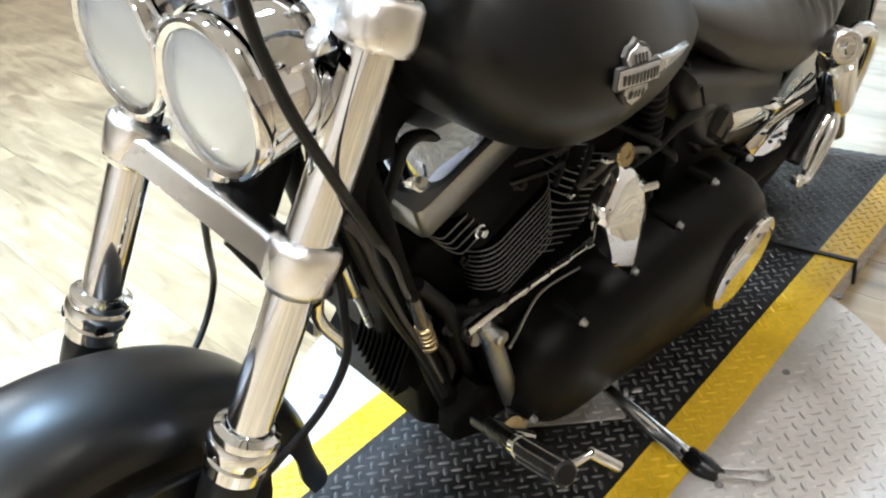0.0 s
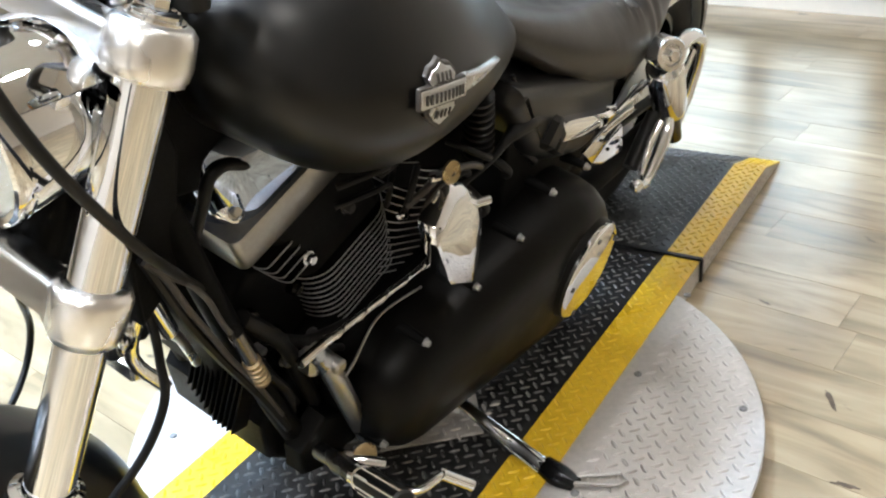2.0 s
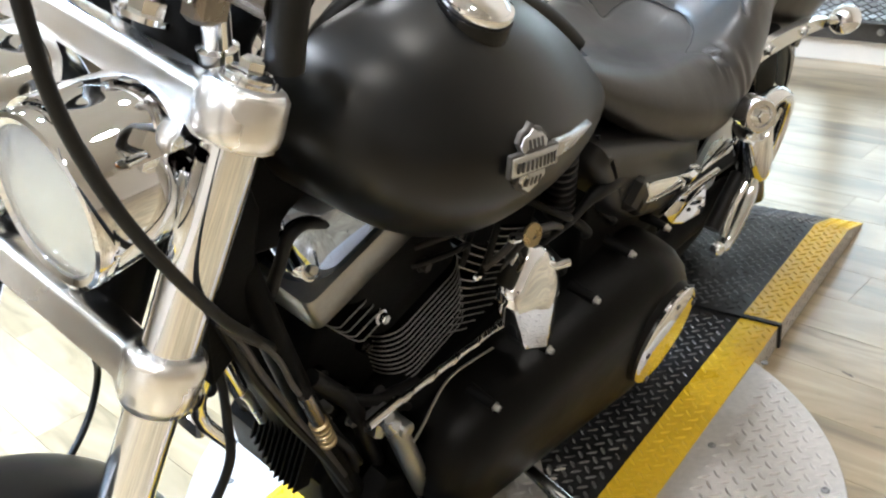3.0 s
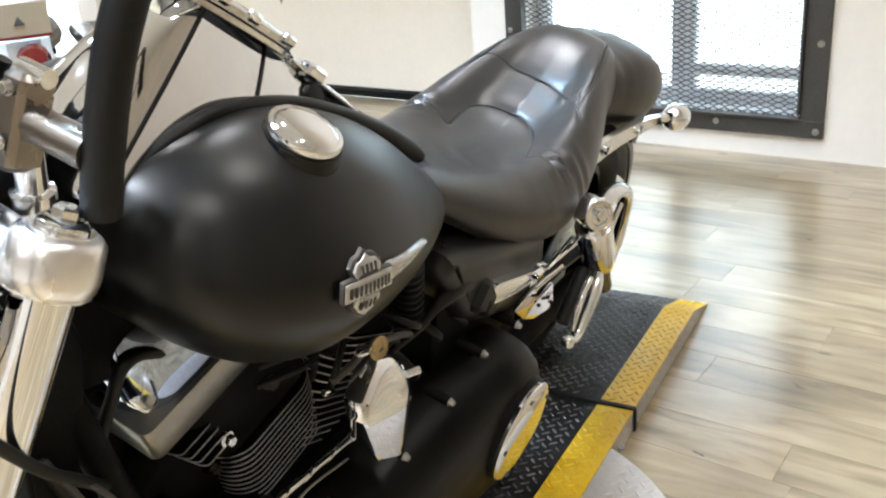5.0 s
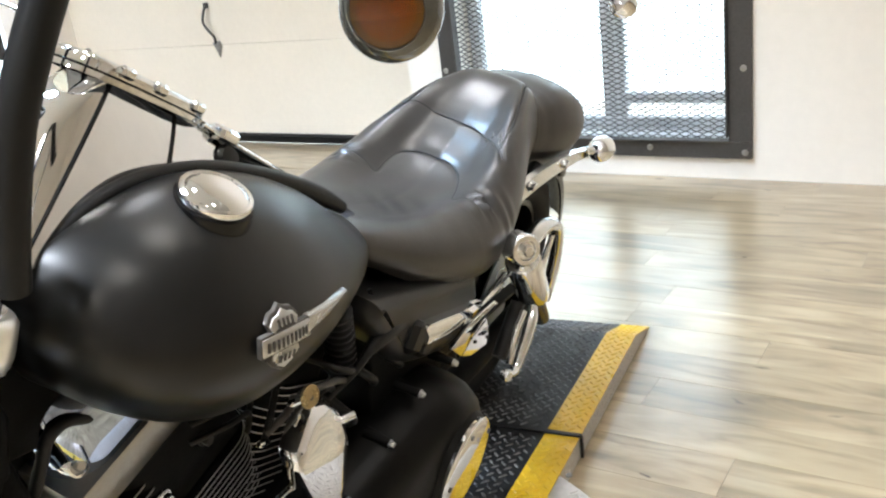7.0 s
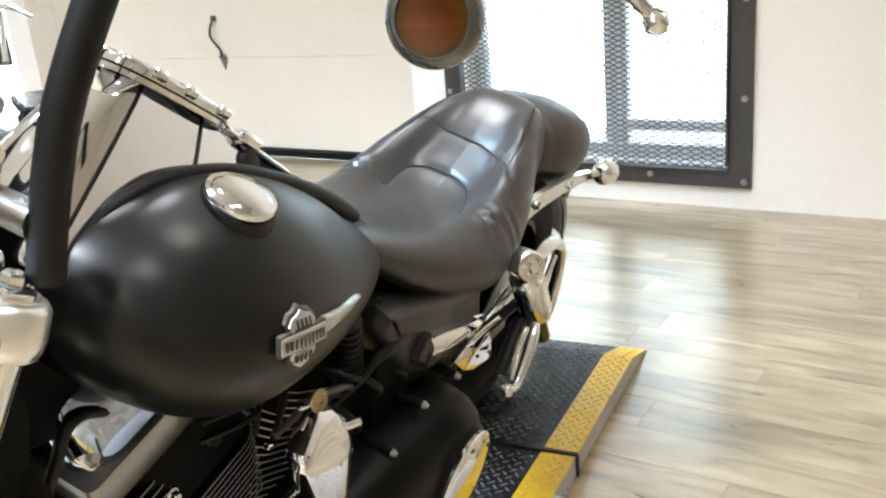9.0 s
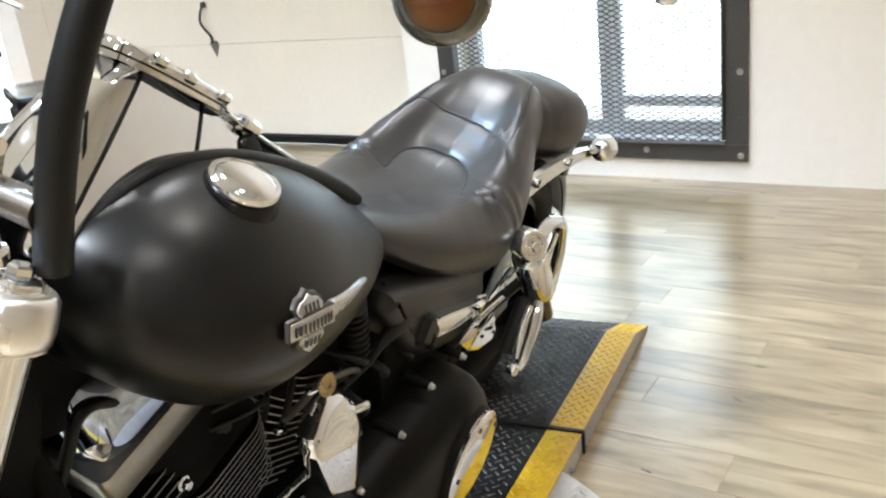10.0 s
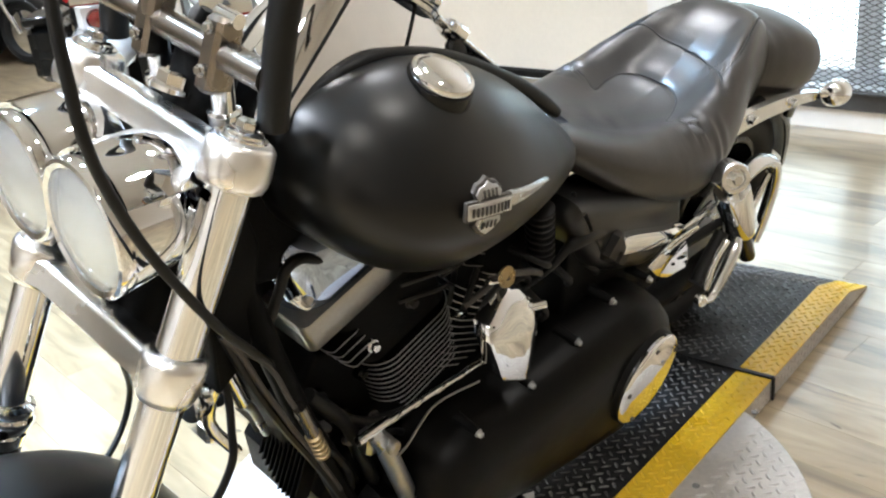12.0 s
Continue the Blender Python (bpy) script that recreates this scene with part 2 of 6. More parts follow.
class Shape:
    """Vertices and faces of one part, gathered from simple forms."""

    def __init__(self):
        self.v, self.f = [], []

    def rings(self, rings, closed=True, cap=True, loop=False):
        base, n = len(self.v), len(rings[0])
        for r in rings:
            self.v += [tuple(map(float, q)) for q in r]
        count = len(rings)
        for i in range(count if loop else count - 1):
            a, b = base + i * n, base + ((i + 1) % count) * n
            for k in range(n if closed else n - 1):
                j = (k + 1) % n
                self.f.append((a + k, a + j, b + j, b + k))
        if cap and closed and not loop:
            self.f.append(tuple(base + k for k in reversed(range(n))))
            self.f.append(tuple(base + (count - 1) * n + k for k in range(n)))
        return self

    def tube(self, pts, r, segs=12, smooth=0, flat=1.0):
        """A round bar along points; r is one radius or one for each point."""
        radii = list(r) if isinstance(r, (list, tuple)) else [r] * len(pts)
        if smooth:
            four = spline([(*p, q) for p, q in zip(pts, radii)], smooth)
            pts, radii = [q[:3] for q in four], [max(q[3], 1e-4) for q in four]
        pts = [Vector(p) for p in pts]
        side = None
        rings = []
        for i, p in enumerate(pts):
            d = (pts[min(i + 1, len(pts) - 1)] - pts[max(i - 1, 0)]).normalized()
            if side is None:
                side = d.cross(Vector((0, 0, 1)) if abs(d.z) < 0.9 else Vector((1, 0, 0))).normalized()
            side = (side - d * side.dot(d)).normalized()
            up = d.cross(side)
            rings.append([p + (side * math.cos(a) + up * math.sin(a) * flat) * radii[i] for a in (2 * math.pi * k / segs for k in range(segs))])
        return self.rings(rings)

    def lathe(self, origin, axis, profile, segs=28):
        """A turned form: profile of (distance along the axis, radius)."""
        o, d = Vector(origin), Vector(axis).normalized()
        s = d.cross(Vector((0, 0, 1)) if abs(d.z) < 0.9 else Vector((0, 1, 0))).normalized()
        u = d.cross(s)
        return self.rings([[o + d * h + (s * math.cos(a) + u * math.sin(a)) * max(r, 1e-4) for a in (2 * math.pi * k / segs for k in range(segs))] for h, r in profile])

    def box(self, centre, size, bevel=0.004, turn=None):
        """A block with chamfered edges; turn is a rotation matrix."""
        x, y, z = (q / 2 for q in size)
        b = min(bevel, x * 0.49, y * 0.49, z * 0.49)
        def ring(h, i):
            w, d = x - i, y - i
            c = b * 0.999
            return [(w - c, -d, h), (w, -d + c, h), (w, d - c, h), (w - c, d, h), (-w + c, d, h), (-w, d - c, h), (-w, -d + c, h), (-w + c, -d, h)]
        m = turn.to_3x3() if turn else Matrix.Identity(3)
        c = Vector(centre)
        return self.rings([[m @ Vector(q) + c for q in ring(h, i)] for h, i in ((-z, b * 0.8), (-z + b, 0), (z - b, 0), (z, b * 0.8))])

    def prism(self, outline, place, depth, bevel=0.004, crown=0.0):
        """An outline of (a, b), given thickness; place(a, b, h) sets a point in space. Edges are rounded over."""
        o = [Vector((a, b)) for a, b in outline]
        n = len(o)
        area2 = sum(o[i].x * o[(i + 1) % n].y - o[(i + 1) % n].x * o[i].y for i in range(n))
        turn = 1 if area2 > 0 else -1
        normals = []
        for i in range(n):
            e1, e2 = (o[i] - o[i - 1]).normalized(), (o[(i + 1) % n] - o[i]).normalized()
            m = Vector((-(e1.y + e2.y), e1.x + e2.x)) * turn
            normals.append(m.normalized() if m.length > 1e-6 else m)
        cx = sum((p for p in o), Vector((0, 0))) / n
        rings = [[place(*p, 0) for p in o]]
        for k in range(0, 5):
            a = math.pi / 2 * k / 4
            inset, h = bevel * (1 - math.cos(a)), depth - bevel * (1 - math.sin(a))
            rings.append([place(*(p + q * inset), h) for p, q in zip(o, normals)])
        if crown:
            for s in (0.7, 0.35, 0.02):
                rings.append([place(*(cx + (p + q * bevel - cx) * s), depth + crown * (1 - s * s)) for p, q in zip(o, normals)])
        return self.rings(rings)

    def disc(self, origin, axis, r, h, edge=0.002, segs=24):
        return self.lathe(origin, axis, [(0, r), (h - edge, r), (h, r - edge)], segs)

    def bolt(self, origin, axis, r=0.008, h=0.008):
        """A hexagon head on a washer."""
        self.lathe(origin, axis, [(0, r * 1.35), (h * 0.25, r * 1.35)], 12)
        return self.lathe(Vector(origin) + Vector(axis).normalized() * h * 0.25, axis, [(0, r), (h * 0.65, r), (h * 0.8, r * 0.8)], 6)

    def mesh(self, name, angle=38):
        me = bpy.data.meshes.new(name)
        me.from_pydata(self.v, [], self.f)
        bm = bmesh.new()
        bm.from_mesh(me)
        bmesh.ops.recalc_face_normals(bm, faces=bm.faces)
        bm.to_mesh(me)
        bm.free()
        me.polygons.foreach_set("use_smooth", [True] * len(me.polygons))
        me.set_sharp_from_angle(angle=radians(angle))
        return me


def part(name, shape, material, parent=None, label="", angle=38):
    ob = new(name, shape.mesh(name, angle))
    ob.data.materials.append(material)
    ob.parent = parent
    return tagged(ob, label) if label else ob


def thing(name, m, label, category, group="", kind=""):
    ob = new(name)
    ob.matrix_world = m
    ob.empty_display_size = 0.1
    return tagged(ob, label, category, group, kind)


def stadium(c1, r1, c2, r2, n=14):
    """The outline of two circles and the tangents between them."""
    (x1, y1), (x2, y2) = c1, c2
    d = math.hypot(x2 - x1, y2 - y1)
    base, off = math.atan2(y2 - y1, x2 - x1), math.acos(max(-1, min(1, (r1 - r2) / d)))
    out = []
    for k in range(n + 1):
        a = base + off + (2 * math.pi - 2 * off) * k / n
        out.append((x1 + r1 * math.cos(a), y1 + r1 * math.sin(a)))
    for k in range(n + 1):
        a = base - off + 2 * off * k / n
        out.append((x2 + r2 * math.cos(a), y2 + r2 * math.sin(a)))
    return out


def rounded(w, h, r, n=5):
    out = []
    for cx, cy, a0 in ((w - r, h - r, 0), (-w + r, h - r, 90), (-w + r, -h + r, 180), (w - r, -h + r, 270)):
        out += [(cx + r * math.cos(radians(a0 + 90 * k / n)), cy + r * math.sin(radians(a0 + 90 * k / n))) for k in range(n + 1)]
    return out

# ---- the room ----


def slab(name, lo, hi, material, label, category, m=None, bevel=0.0):
    s = Shape()
    c = [(a + b) / 2 for a, b in zip(lo, hi)]
    d = [b - a for a, b in zip(lo, hi)]
    s.box(c, d, bevel or 0.001)
    ob = part(name, s, material)
    if m:
        ob.matrix_world = m
    return tagged(ob, label, category, kind="structure")


floor = slab("floor", (-18, -8, -0.2), (7, 5, -0.004), PLANK, "oak-look vinyl plank floor with a satin shine", "floor")
ceiling = slab("ceiling", (-18, -8, CEILING), (7, 5, CEILING + 0.1), CEIL_PAINT, "plain off-white showroom ceiling", "ceiling")
WX0, WX1, WZ0, WZ1 = -1.46, -0.10, 0.17, 1.75
DX0, DX1, DZ1 = -5.08, -1.78, 2.45
GX0, GX1 = -7.2, -5.33


def wall_north():
    """The wall with the window, the overhead door and the glazed door, holes cut through by building round them."""
    s = Shape()
    t, h = 0.22, CEILING
    def block(x0, x1, z0, z1):
        s.box(((x0 + x1) / 2, t / 2, (z0 + z1) / 2), (x1 - x0, t, z1 - z0), 0.0005)
    block(WX1, 7, 0, h)
    block(WX0, WX1, 0, WZ0)
    block(WX0, WX1, WZ1, h)
    block(DX1, WX0, 0, h)
    block(DX0, DX1, DZ1, h)
    block(GX1, DX0, 0, h)
    block(GX0, GX1, 2.15, h)
    block(-19, GX0, 0, h)
    ob = part("wall_north", s, WALL_PAINT)
    ob.matrix_world = WALL
    tagged(ob, "cream painted wall with window and overhead door", "wall", kind="structure")


wall_north()
slab("wall_south", (-18, -8.1, 0), (7, -8, CEILING), WALL_PAINT, "plain cream showroom wall behind the bike", "wall")
slab("wall_east", (6.9, -8, 0), (7, 5, CEILING), WALL_PAINT, "plain cream side wall", "wall")
slab("wall_west", (-18, -8, 0), (-17.9, 5, CEILING), WALL_PAINT, "cream painted far end wall", "wall")


def window():
    win = thing("window_1", WALL, "bright window behind a black steel security screen", "window", kind="structure")
    w, y = 0.06, 0.16
    for name, c, d in (("window_frame", ((WX0 + WX1) / 2, y, WZ1 - w / 2), (WX1 - WX0, 0.07, w)),
                       ("window_frame", (WX0 + w / 2, y, (WZ0 + WZ1) / 2), (w, 0.07, WZ1 - WZ0 - 2 * w)),
                       ("window_frame", (WX1 - w / 2, y, (WZ0 + WZ1) / 2), (w, 0.07, WZ1 - WZ0 - 2 * w)),
                       ("mullion", (-0.685, y, (WZ0 + WZ1) / 2 + 0.01), (0.11, 0.07, WZ1 - WZ0 - 0.15)),
                       ("bottom_rail", ((WX0 + WX1) / 2, y, WZ0 + 0.05), (WX1 - WX0 - 2 * w, 0.07, 0.06)),
                       ("transom", ((WX1 - w - 0.63) / 2, y, 0.34), (WX1 - w + 0.63, 0.06, 0.05)),
                       ("window_sill", ((WX0 + WX1) / 2, 0.065, WZ0 + 0.012), (WX1 - WX0, 0.125, 0.024))):
        part(name, Shape().box(c, d, 0.006), FRAME_WHITE, win)
    for x0, x1 in ((WX0 + w, -0.74), (-0.63, WX1 - w)):
        pane = part("pane", Shape().box(((x0 + x1) / 2, y, (WZ0 + WZ1) / 2 + 0.1), (x1 - x0, 0.006, WZ1 - WZ0 - 0.3), 0.001), PANE, win)
        pane.visible_shadow = False
    # screen: an angle-iron frame bolted to the wall, filled with expanded metal
    scr = thing("security_screen", WALL, "black steel expanded-metal security screen bolted over the window", "window screen")
    x0, x1, z0, z1 = -1.56, 0.0, 0.10, 1.84
    fw, lw = 0.100, 0.078
    for nm, c, d in (("screen_rail", ((x0 + x1) / 2, -0.012, z0 + lw / 2), (x1 - x0, 0.022, lw)),
                     ("screen_rail", ((x0 + x1) / 2, -0.012, z1 - fw / 2), (x1 - x0, 0.022, fw)),
                     ("screen_stile", (x0 + fw / 2, -0.012, (z0 + z1 + lw - fw) / 2), (fw, 0.022, z1 - z0 - lw - fw)),
                     ("screen_stile", (x1 - fw / 2, -0.012, (z0 + z1 + lw - fw) / 2), (fw, 0.022, z1 - z0 - lw - fw))):
        part(nm, Shape().box(c, d, 0.003), STEEL_DARK, scr)
    lip = Shape()
    for c, d in (((x1 - fw - 0.004, -0.02, (z0 + z1) / 2), (0.008, 0.05, z1 - z0 - 2 * fw)), ((x0 + fw + 0.004, -0.02, (z0 + z1) / 2), (0.008, 0.05, z1 - z0 - 2 * fw)),
                 (((x0 + x1) / 2, -0.02, z0 + lw + 0.004), (x1 - x0 - 2 * fw, 0.05, 0.008))):
        lip.box(c, d, 0.002)
    part("angle_lip", lip, STEEL_DARK, scr)
    for bx, bz in ((x1 - 0.03, z0 + 0.03), (x1 - 0.035, 0.50), (x1 - 0.035, 0.92), (x1 - 0.035, 1.4), (-0.46, z0 + 0.045), (-1.05, z0 + 0.045), (x0 + 0.03, 0.52), (x0 + 0.03, 1.2), (x0 + 0.035, z0 + 0.03)):
        part("bolt", Shape().bolt((bx, -0.023, bz), (0, -1, 0), 0.011, 0.012), STEEL, scr)
    mesh = Shape()
    px, pz, r = 0.052, 0.0245, 0.0028
    gx0, gx1, gz0, gz1 = x0 + fw - 0.01, x1 - fw + 0.01, z0 + lw - 0.01, z1 - fw + 0.01
    cols, rows = int((gx1 - gx0) / px), int((gz1 - gz0) / pz)
    for j in range(rows):
        for up in (1, -1):
            pts = []
            for i in range(2 * cols + 1):
                pts.append((gx0 + i * px / 2, -0.006 + 0.004 * up, gz0 + (j + 0.5) * pz + up * (pz / 2 if i % 2 else 0.0012)))
            rings = [[(x, y - r, z), (x, y + r, z - r), (x, y + r, z + r)] for x, y, z in pts]
            mesh.rings(rings, cap=False)
    ob = part("expanded_metal", mesh, STEEL_DARK, scr, "black diamond-pattern expanded metal")
    tagged(ob, kind="stuff")


window()


def overhead_door():
    door = thing("door_1", WALL, "white sectional overhead door, closed, with a black bottom seal", "garage door", kind="structure")
    y, h = 0.40, 0.60
    z = 0.055
    k = 0
    while z < DZ1 - 0.02:
        z1 = min(z + h, DZ1)
        part("panel", Shape().box(((DX0 + DX1) / 2, y + 0.02, (z + z1) / 2), (DX1 - DX0 - 0.01, 0.04, z1 - z - 0.003), 0.0015), DOOR_PAINT, door)
        z, k = z1, k + 1
    part("bottom_seal", Shape().box(((DX0 + DX1) / 2, y - 0.004, 0.029), (DX1 - DX0 - 0.01, 0.05, 0.056), 0.012), RUBBER, door, "black rubber bottom seal")
    # hinges on the panel joint, the nearest with a lift cord
    for x in (DX0 + 0.12, -3.58, -1.98):
        s = Shape()
        z = 0.65
        s.prism([(-0.022, 0.03), (0.022, 0.03), (0.034, -0.004), (0.0, -0.075), (-0.034, -0.004)], lambda a, b, hh, x=x, z=z: (x + a, y - 0.002 - hh, z + b), 0.006, 0.002)
        s.tube([(x - 0.03, y - 0.014, z + 0.012), (x + 0.03, y - 0.014, z + 0.012)], 0.009, 10)
        hinge = part("hinge", s, STEEL, door, "zinc door hinge")
        part("screw", Shape().bolt((x, y - 0.008, z - 0.03), (0, -1, 0), 0.006, 0.006), STEEL, hinge)
    cord = Shape().tube([(-3.585, y - 0.02, 0.665), (-3.575, y - 0.03, 0.71), (-3.605, y - 0.045, 0.76), (-3.635, y - 0.045, 0.81), (-3.632, y - 0.03, 0.87), (-3.618, y - 0.015, 0.91)], 0.0085, 8, smooth=5)
    cord.box((-3.615, y - 0.012, 0.915), (0.04, 0.02, 0.035), 0.006)
    part("lift_handle", cord, STEEL_DARK, door, "grey lift handle")
    trim = Shape()
    trim.box((DX1 + 0.06, 0.34, DZ1 / 2), (0.115, 0.23, DZ1), 0.003)
    trim.box((DX0 - 0.06, 0.34, DZ1 / 2), (0.115, 0.23, DZ1), 0.003)
    trim.box(((DX0 + DX1) / 2, 0.34, DZ1 + 0.06), (DX1 - DX0 + 0.24, 0.23, 0.115), 0.003)
    t = part("trim", trim, WALL_PAINT, None)
    t.matrix_world = WALL
    tagged(t, "cream painted door jamb", "trim", kind="structure")


overhead_door()


def glazed_door():
    door = thing("door_2", WALL, "glazed shop door in a dark metal frame with bright daylight", "glass door", kind="structure")
    y = 0.1
    for c, d in (((GX1 - 0.03, y, 1.06), (0.06, 0.08, 2.12)), ((GX0 + 0.03, y, 1.06), (0.06, 0.08, 2.12)), (((GX0 + GX1) / 2, y, 1.06), (0.07, 0.08, 2.12)),
                 (((GX0 + GX1) / 2, y, 0.08), (GX1 - GX0 - 0.12, 0.07, 0.16)), (((GX0 + GX1) / 2, y, 2.1), (GX1 - GX0 - 0.12, 0.07, 0.08))):
        part("door_frame", Shape().box(c, d, 0.006), STEEL_DARK, door)
    for x0, x1 in ((GX0 + 0.06, (GX0 + GX1) / 2 - 0.035), ((GX0 + GX1) / 2 + 0.035, GX1 - 0.06)):
        p = part("pane", Shape().box(((x0 + x1) / 2, y, 1.1), (x1 - x0, 0.008, 1.88), 0.001), PANE, door)
        p.visible_shadow = False
    part("lock_case", Shape().box((GX1 - 0.22, y - 0.05, 0.78), (0.14, 0.05, 0.22), 0.01), STEEL_DARK, door)


glazed_door()
slab("backdrop", (-9, 1.6, -0.5), (1.5, 1.62, 3.4), OUTSIDE, "bright overcast daylight outside the windows", "backdrop", WALL)


def high_bay(x, y):
    t = thing("ceiling_light", pose(x, y, CEILING - 0.34), "round high-bay ceiling light, switched on", "ceiling light", "ceiling lights")
    part("housing", Shape().lathe((0, 0, 0), (0, 0, 1), [(0.0, 0.19), (0.004, 0.20), (0.03, 0.20), (0.08, 0.14), (0.16, 0.09), (0.22, 0.08), (0.225, 0.03)], 32), FRAME_WHITE, t)
    part("stem", Shape().tube([(0, 0, 0.22), (0, 0, 0.34)], 0.012, 10), STEEL, t)
    part("diffuser", Shape().lathe((0, 0, 0.002), (0, 0, -1), [(0, 0.185), (0.006, 0.18), (0.009, 0.14)], 32), LAMP_LIGHT, t)
    return t


# one fixture for each lamp, the two added cool fill lamps included
first = high_bay(*LAMPS[0][:2])
for tx, ty, watts in LAMPS[1:]:
    copy_thing(first, pose(tx, ty, CEILING - 0.34))

# ---- turntable and its ramp ----
H = 0.055
RX0, RX1 = -0.605, 0.0
STRIP = 0.085


def lug_shape():
    """One raised lug of tread plate: a lens with sloping flanks."""
    l, w, h = 0.0125, 0.0034, 0.0027
    v = [(-l, 0, 0), (-l * 0.5, -w, 0), (l * 0.5, -w, 0), (l, 0, 0), (l * 0.5, w, 0), (-l * 0.5, w, 0),
         (-l * 0.62, 0, h * 0.9), (-l * 0.3, -w * 0.4, h), (l * 0.3, -w * 0.4, h), (l * 0.62, 0, h * 0.9), (l * 0.3, w * 0.4, h), (-l * 0.3, w * 0.4, h)]
    f = [(i, (i + 1) % 6, 6 + (i + 1) % 6, 6 + i) for i in range(6)] + [(6, 7, 8, 9, 10, 11)]
    return v, f


LUG_V, LUG_F = lug_shape()


def lugs(inside, place, x0, x1, y0, y1, pitch=0.0215, spin=45, big=0.95):
    """Lugs in alternating directions over a field; place lifts (x, y) to the plate."""
    s = Shape()
    n = int(max(x1 - x0, y1 - y0) / pitch) + 3
    ca, sa = math.cos(radians(spin)), math.sin(radians(spin))
    for i in range(-n, n):
        for j in range(-n, n):
            gx, gy = i * pitch, j * pitch
            x, y = (x0 + x1) / 2 + gx * ca - gy * sa, (y0 + y1) / 2 + gx * sa + gy * ca
            if not (x0 < x < x1 and y0 < y < y1 and inside(x, y)):
                continue
            a = radians(spin + (90 if (i + j) % 2 else 0))
            c, q = math.cos(a) * big, math.sin(a) * big
            base = len(s.v)
            for vx, vy, vz in LUG_V:
                px, py = x + vx * c - vy * q, y + vx * q + vy * c
                s.v.append((px, py, place(px, py) + vz))
            s.f += [tuple(base + k for k in f) for f in LUG_F]
    return s


def turntable():
    cx, cy, r = -0.29, -0.68, 0.60
    table = thing("turntable", pose(0, 0, 0), "round aluminium tread-plate turntable screwed down to the floor", "turntable")
    plate = Shape().lathe((cx, cy, 0.004), (0, 0, 1), [(0, r - 0.05), (H - 0.014, r - 0.05), (H - 0.014, r), (H - 0.008, r), (H - 0.006, r - 0.002)], 96)
    part("top_plate", plate, TREAD_SILVER, table, angle=25)
    field = lugs(lambda x, y: (x - cx) ** 2 + (y - cy) ** 2 < (r - 0.012) ** 2 and x > RX1 + 0.034, lambda x, y: H - 0.002,
                 cx - r, cx + r, cy - r, cy + r, 0.0240, 45, 1.05)
    tagged(part("tread_relief", field, LUG_SILVER, table, angle=20), kind="stuff")
    for bx, by in ((0.021, -0.150), (0.237, -0.476), (0.029, -0.457), (0.055, -0.80), (0.235, -0.88), (0.10, -1.06), (-0.66, -0.70), (-0.70, -1.0), (-0.65, -0.45), (-0.82, -0.62)):
        part("screw", Shape().lathe((bx, by, H - 0.003), (0, 0, 1), [(0, 0.0075), (0.003, 0.0075), (0.005, 0.005), (0.0025, 0.0025)], 14), GREY_CAST, table)


turntable()


def ramp_height(y):
    """The run of the deck: level, with a short slope at each end."""
    y = abs(y + 0.68) - 0.68
    return H if y < 0.55 else H - (H - 0.004) * min(1.0, (y - 0.55) / 0.165)


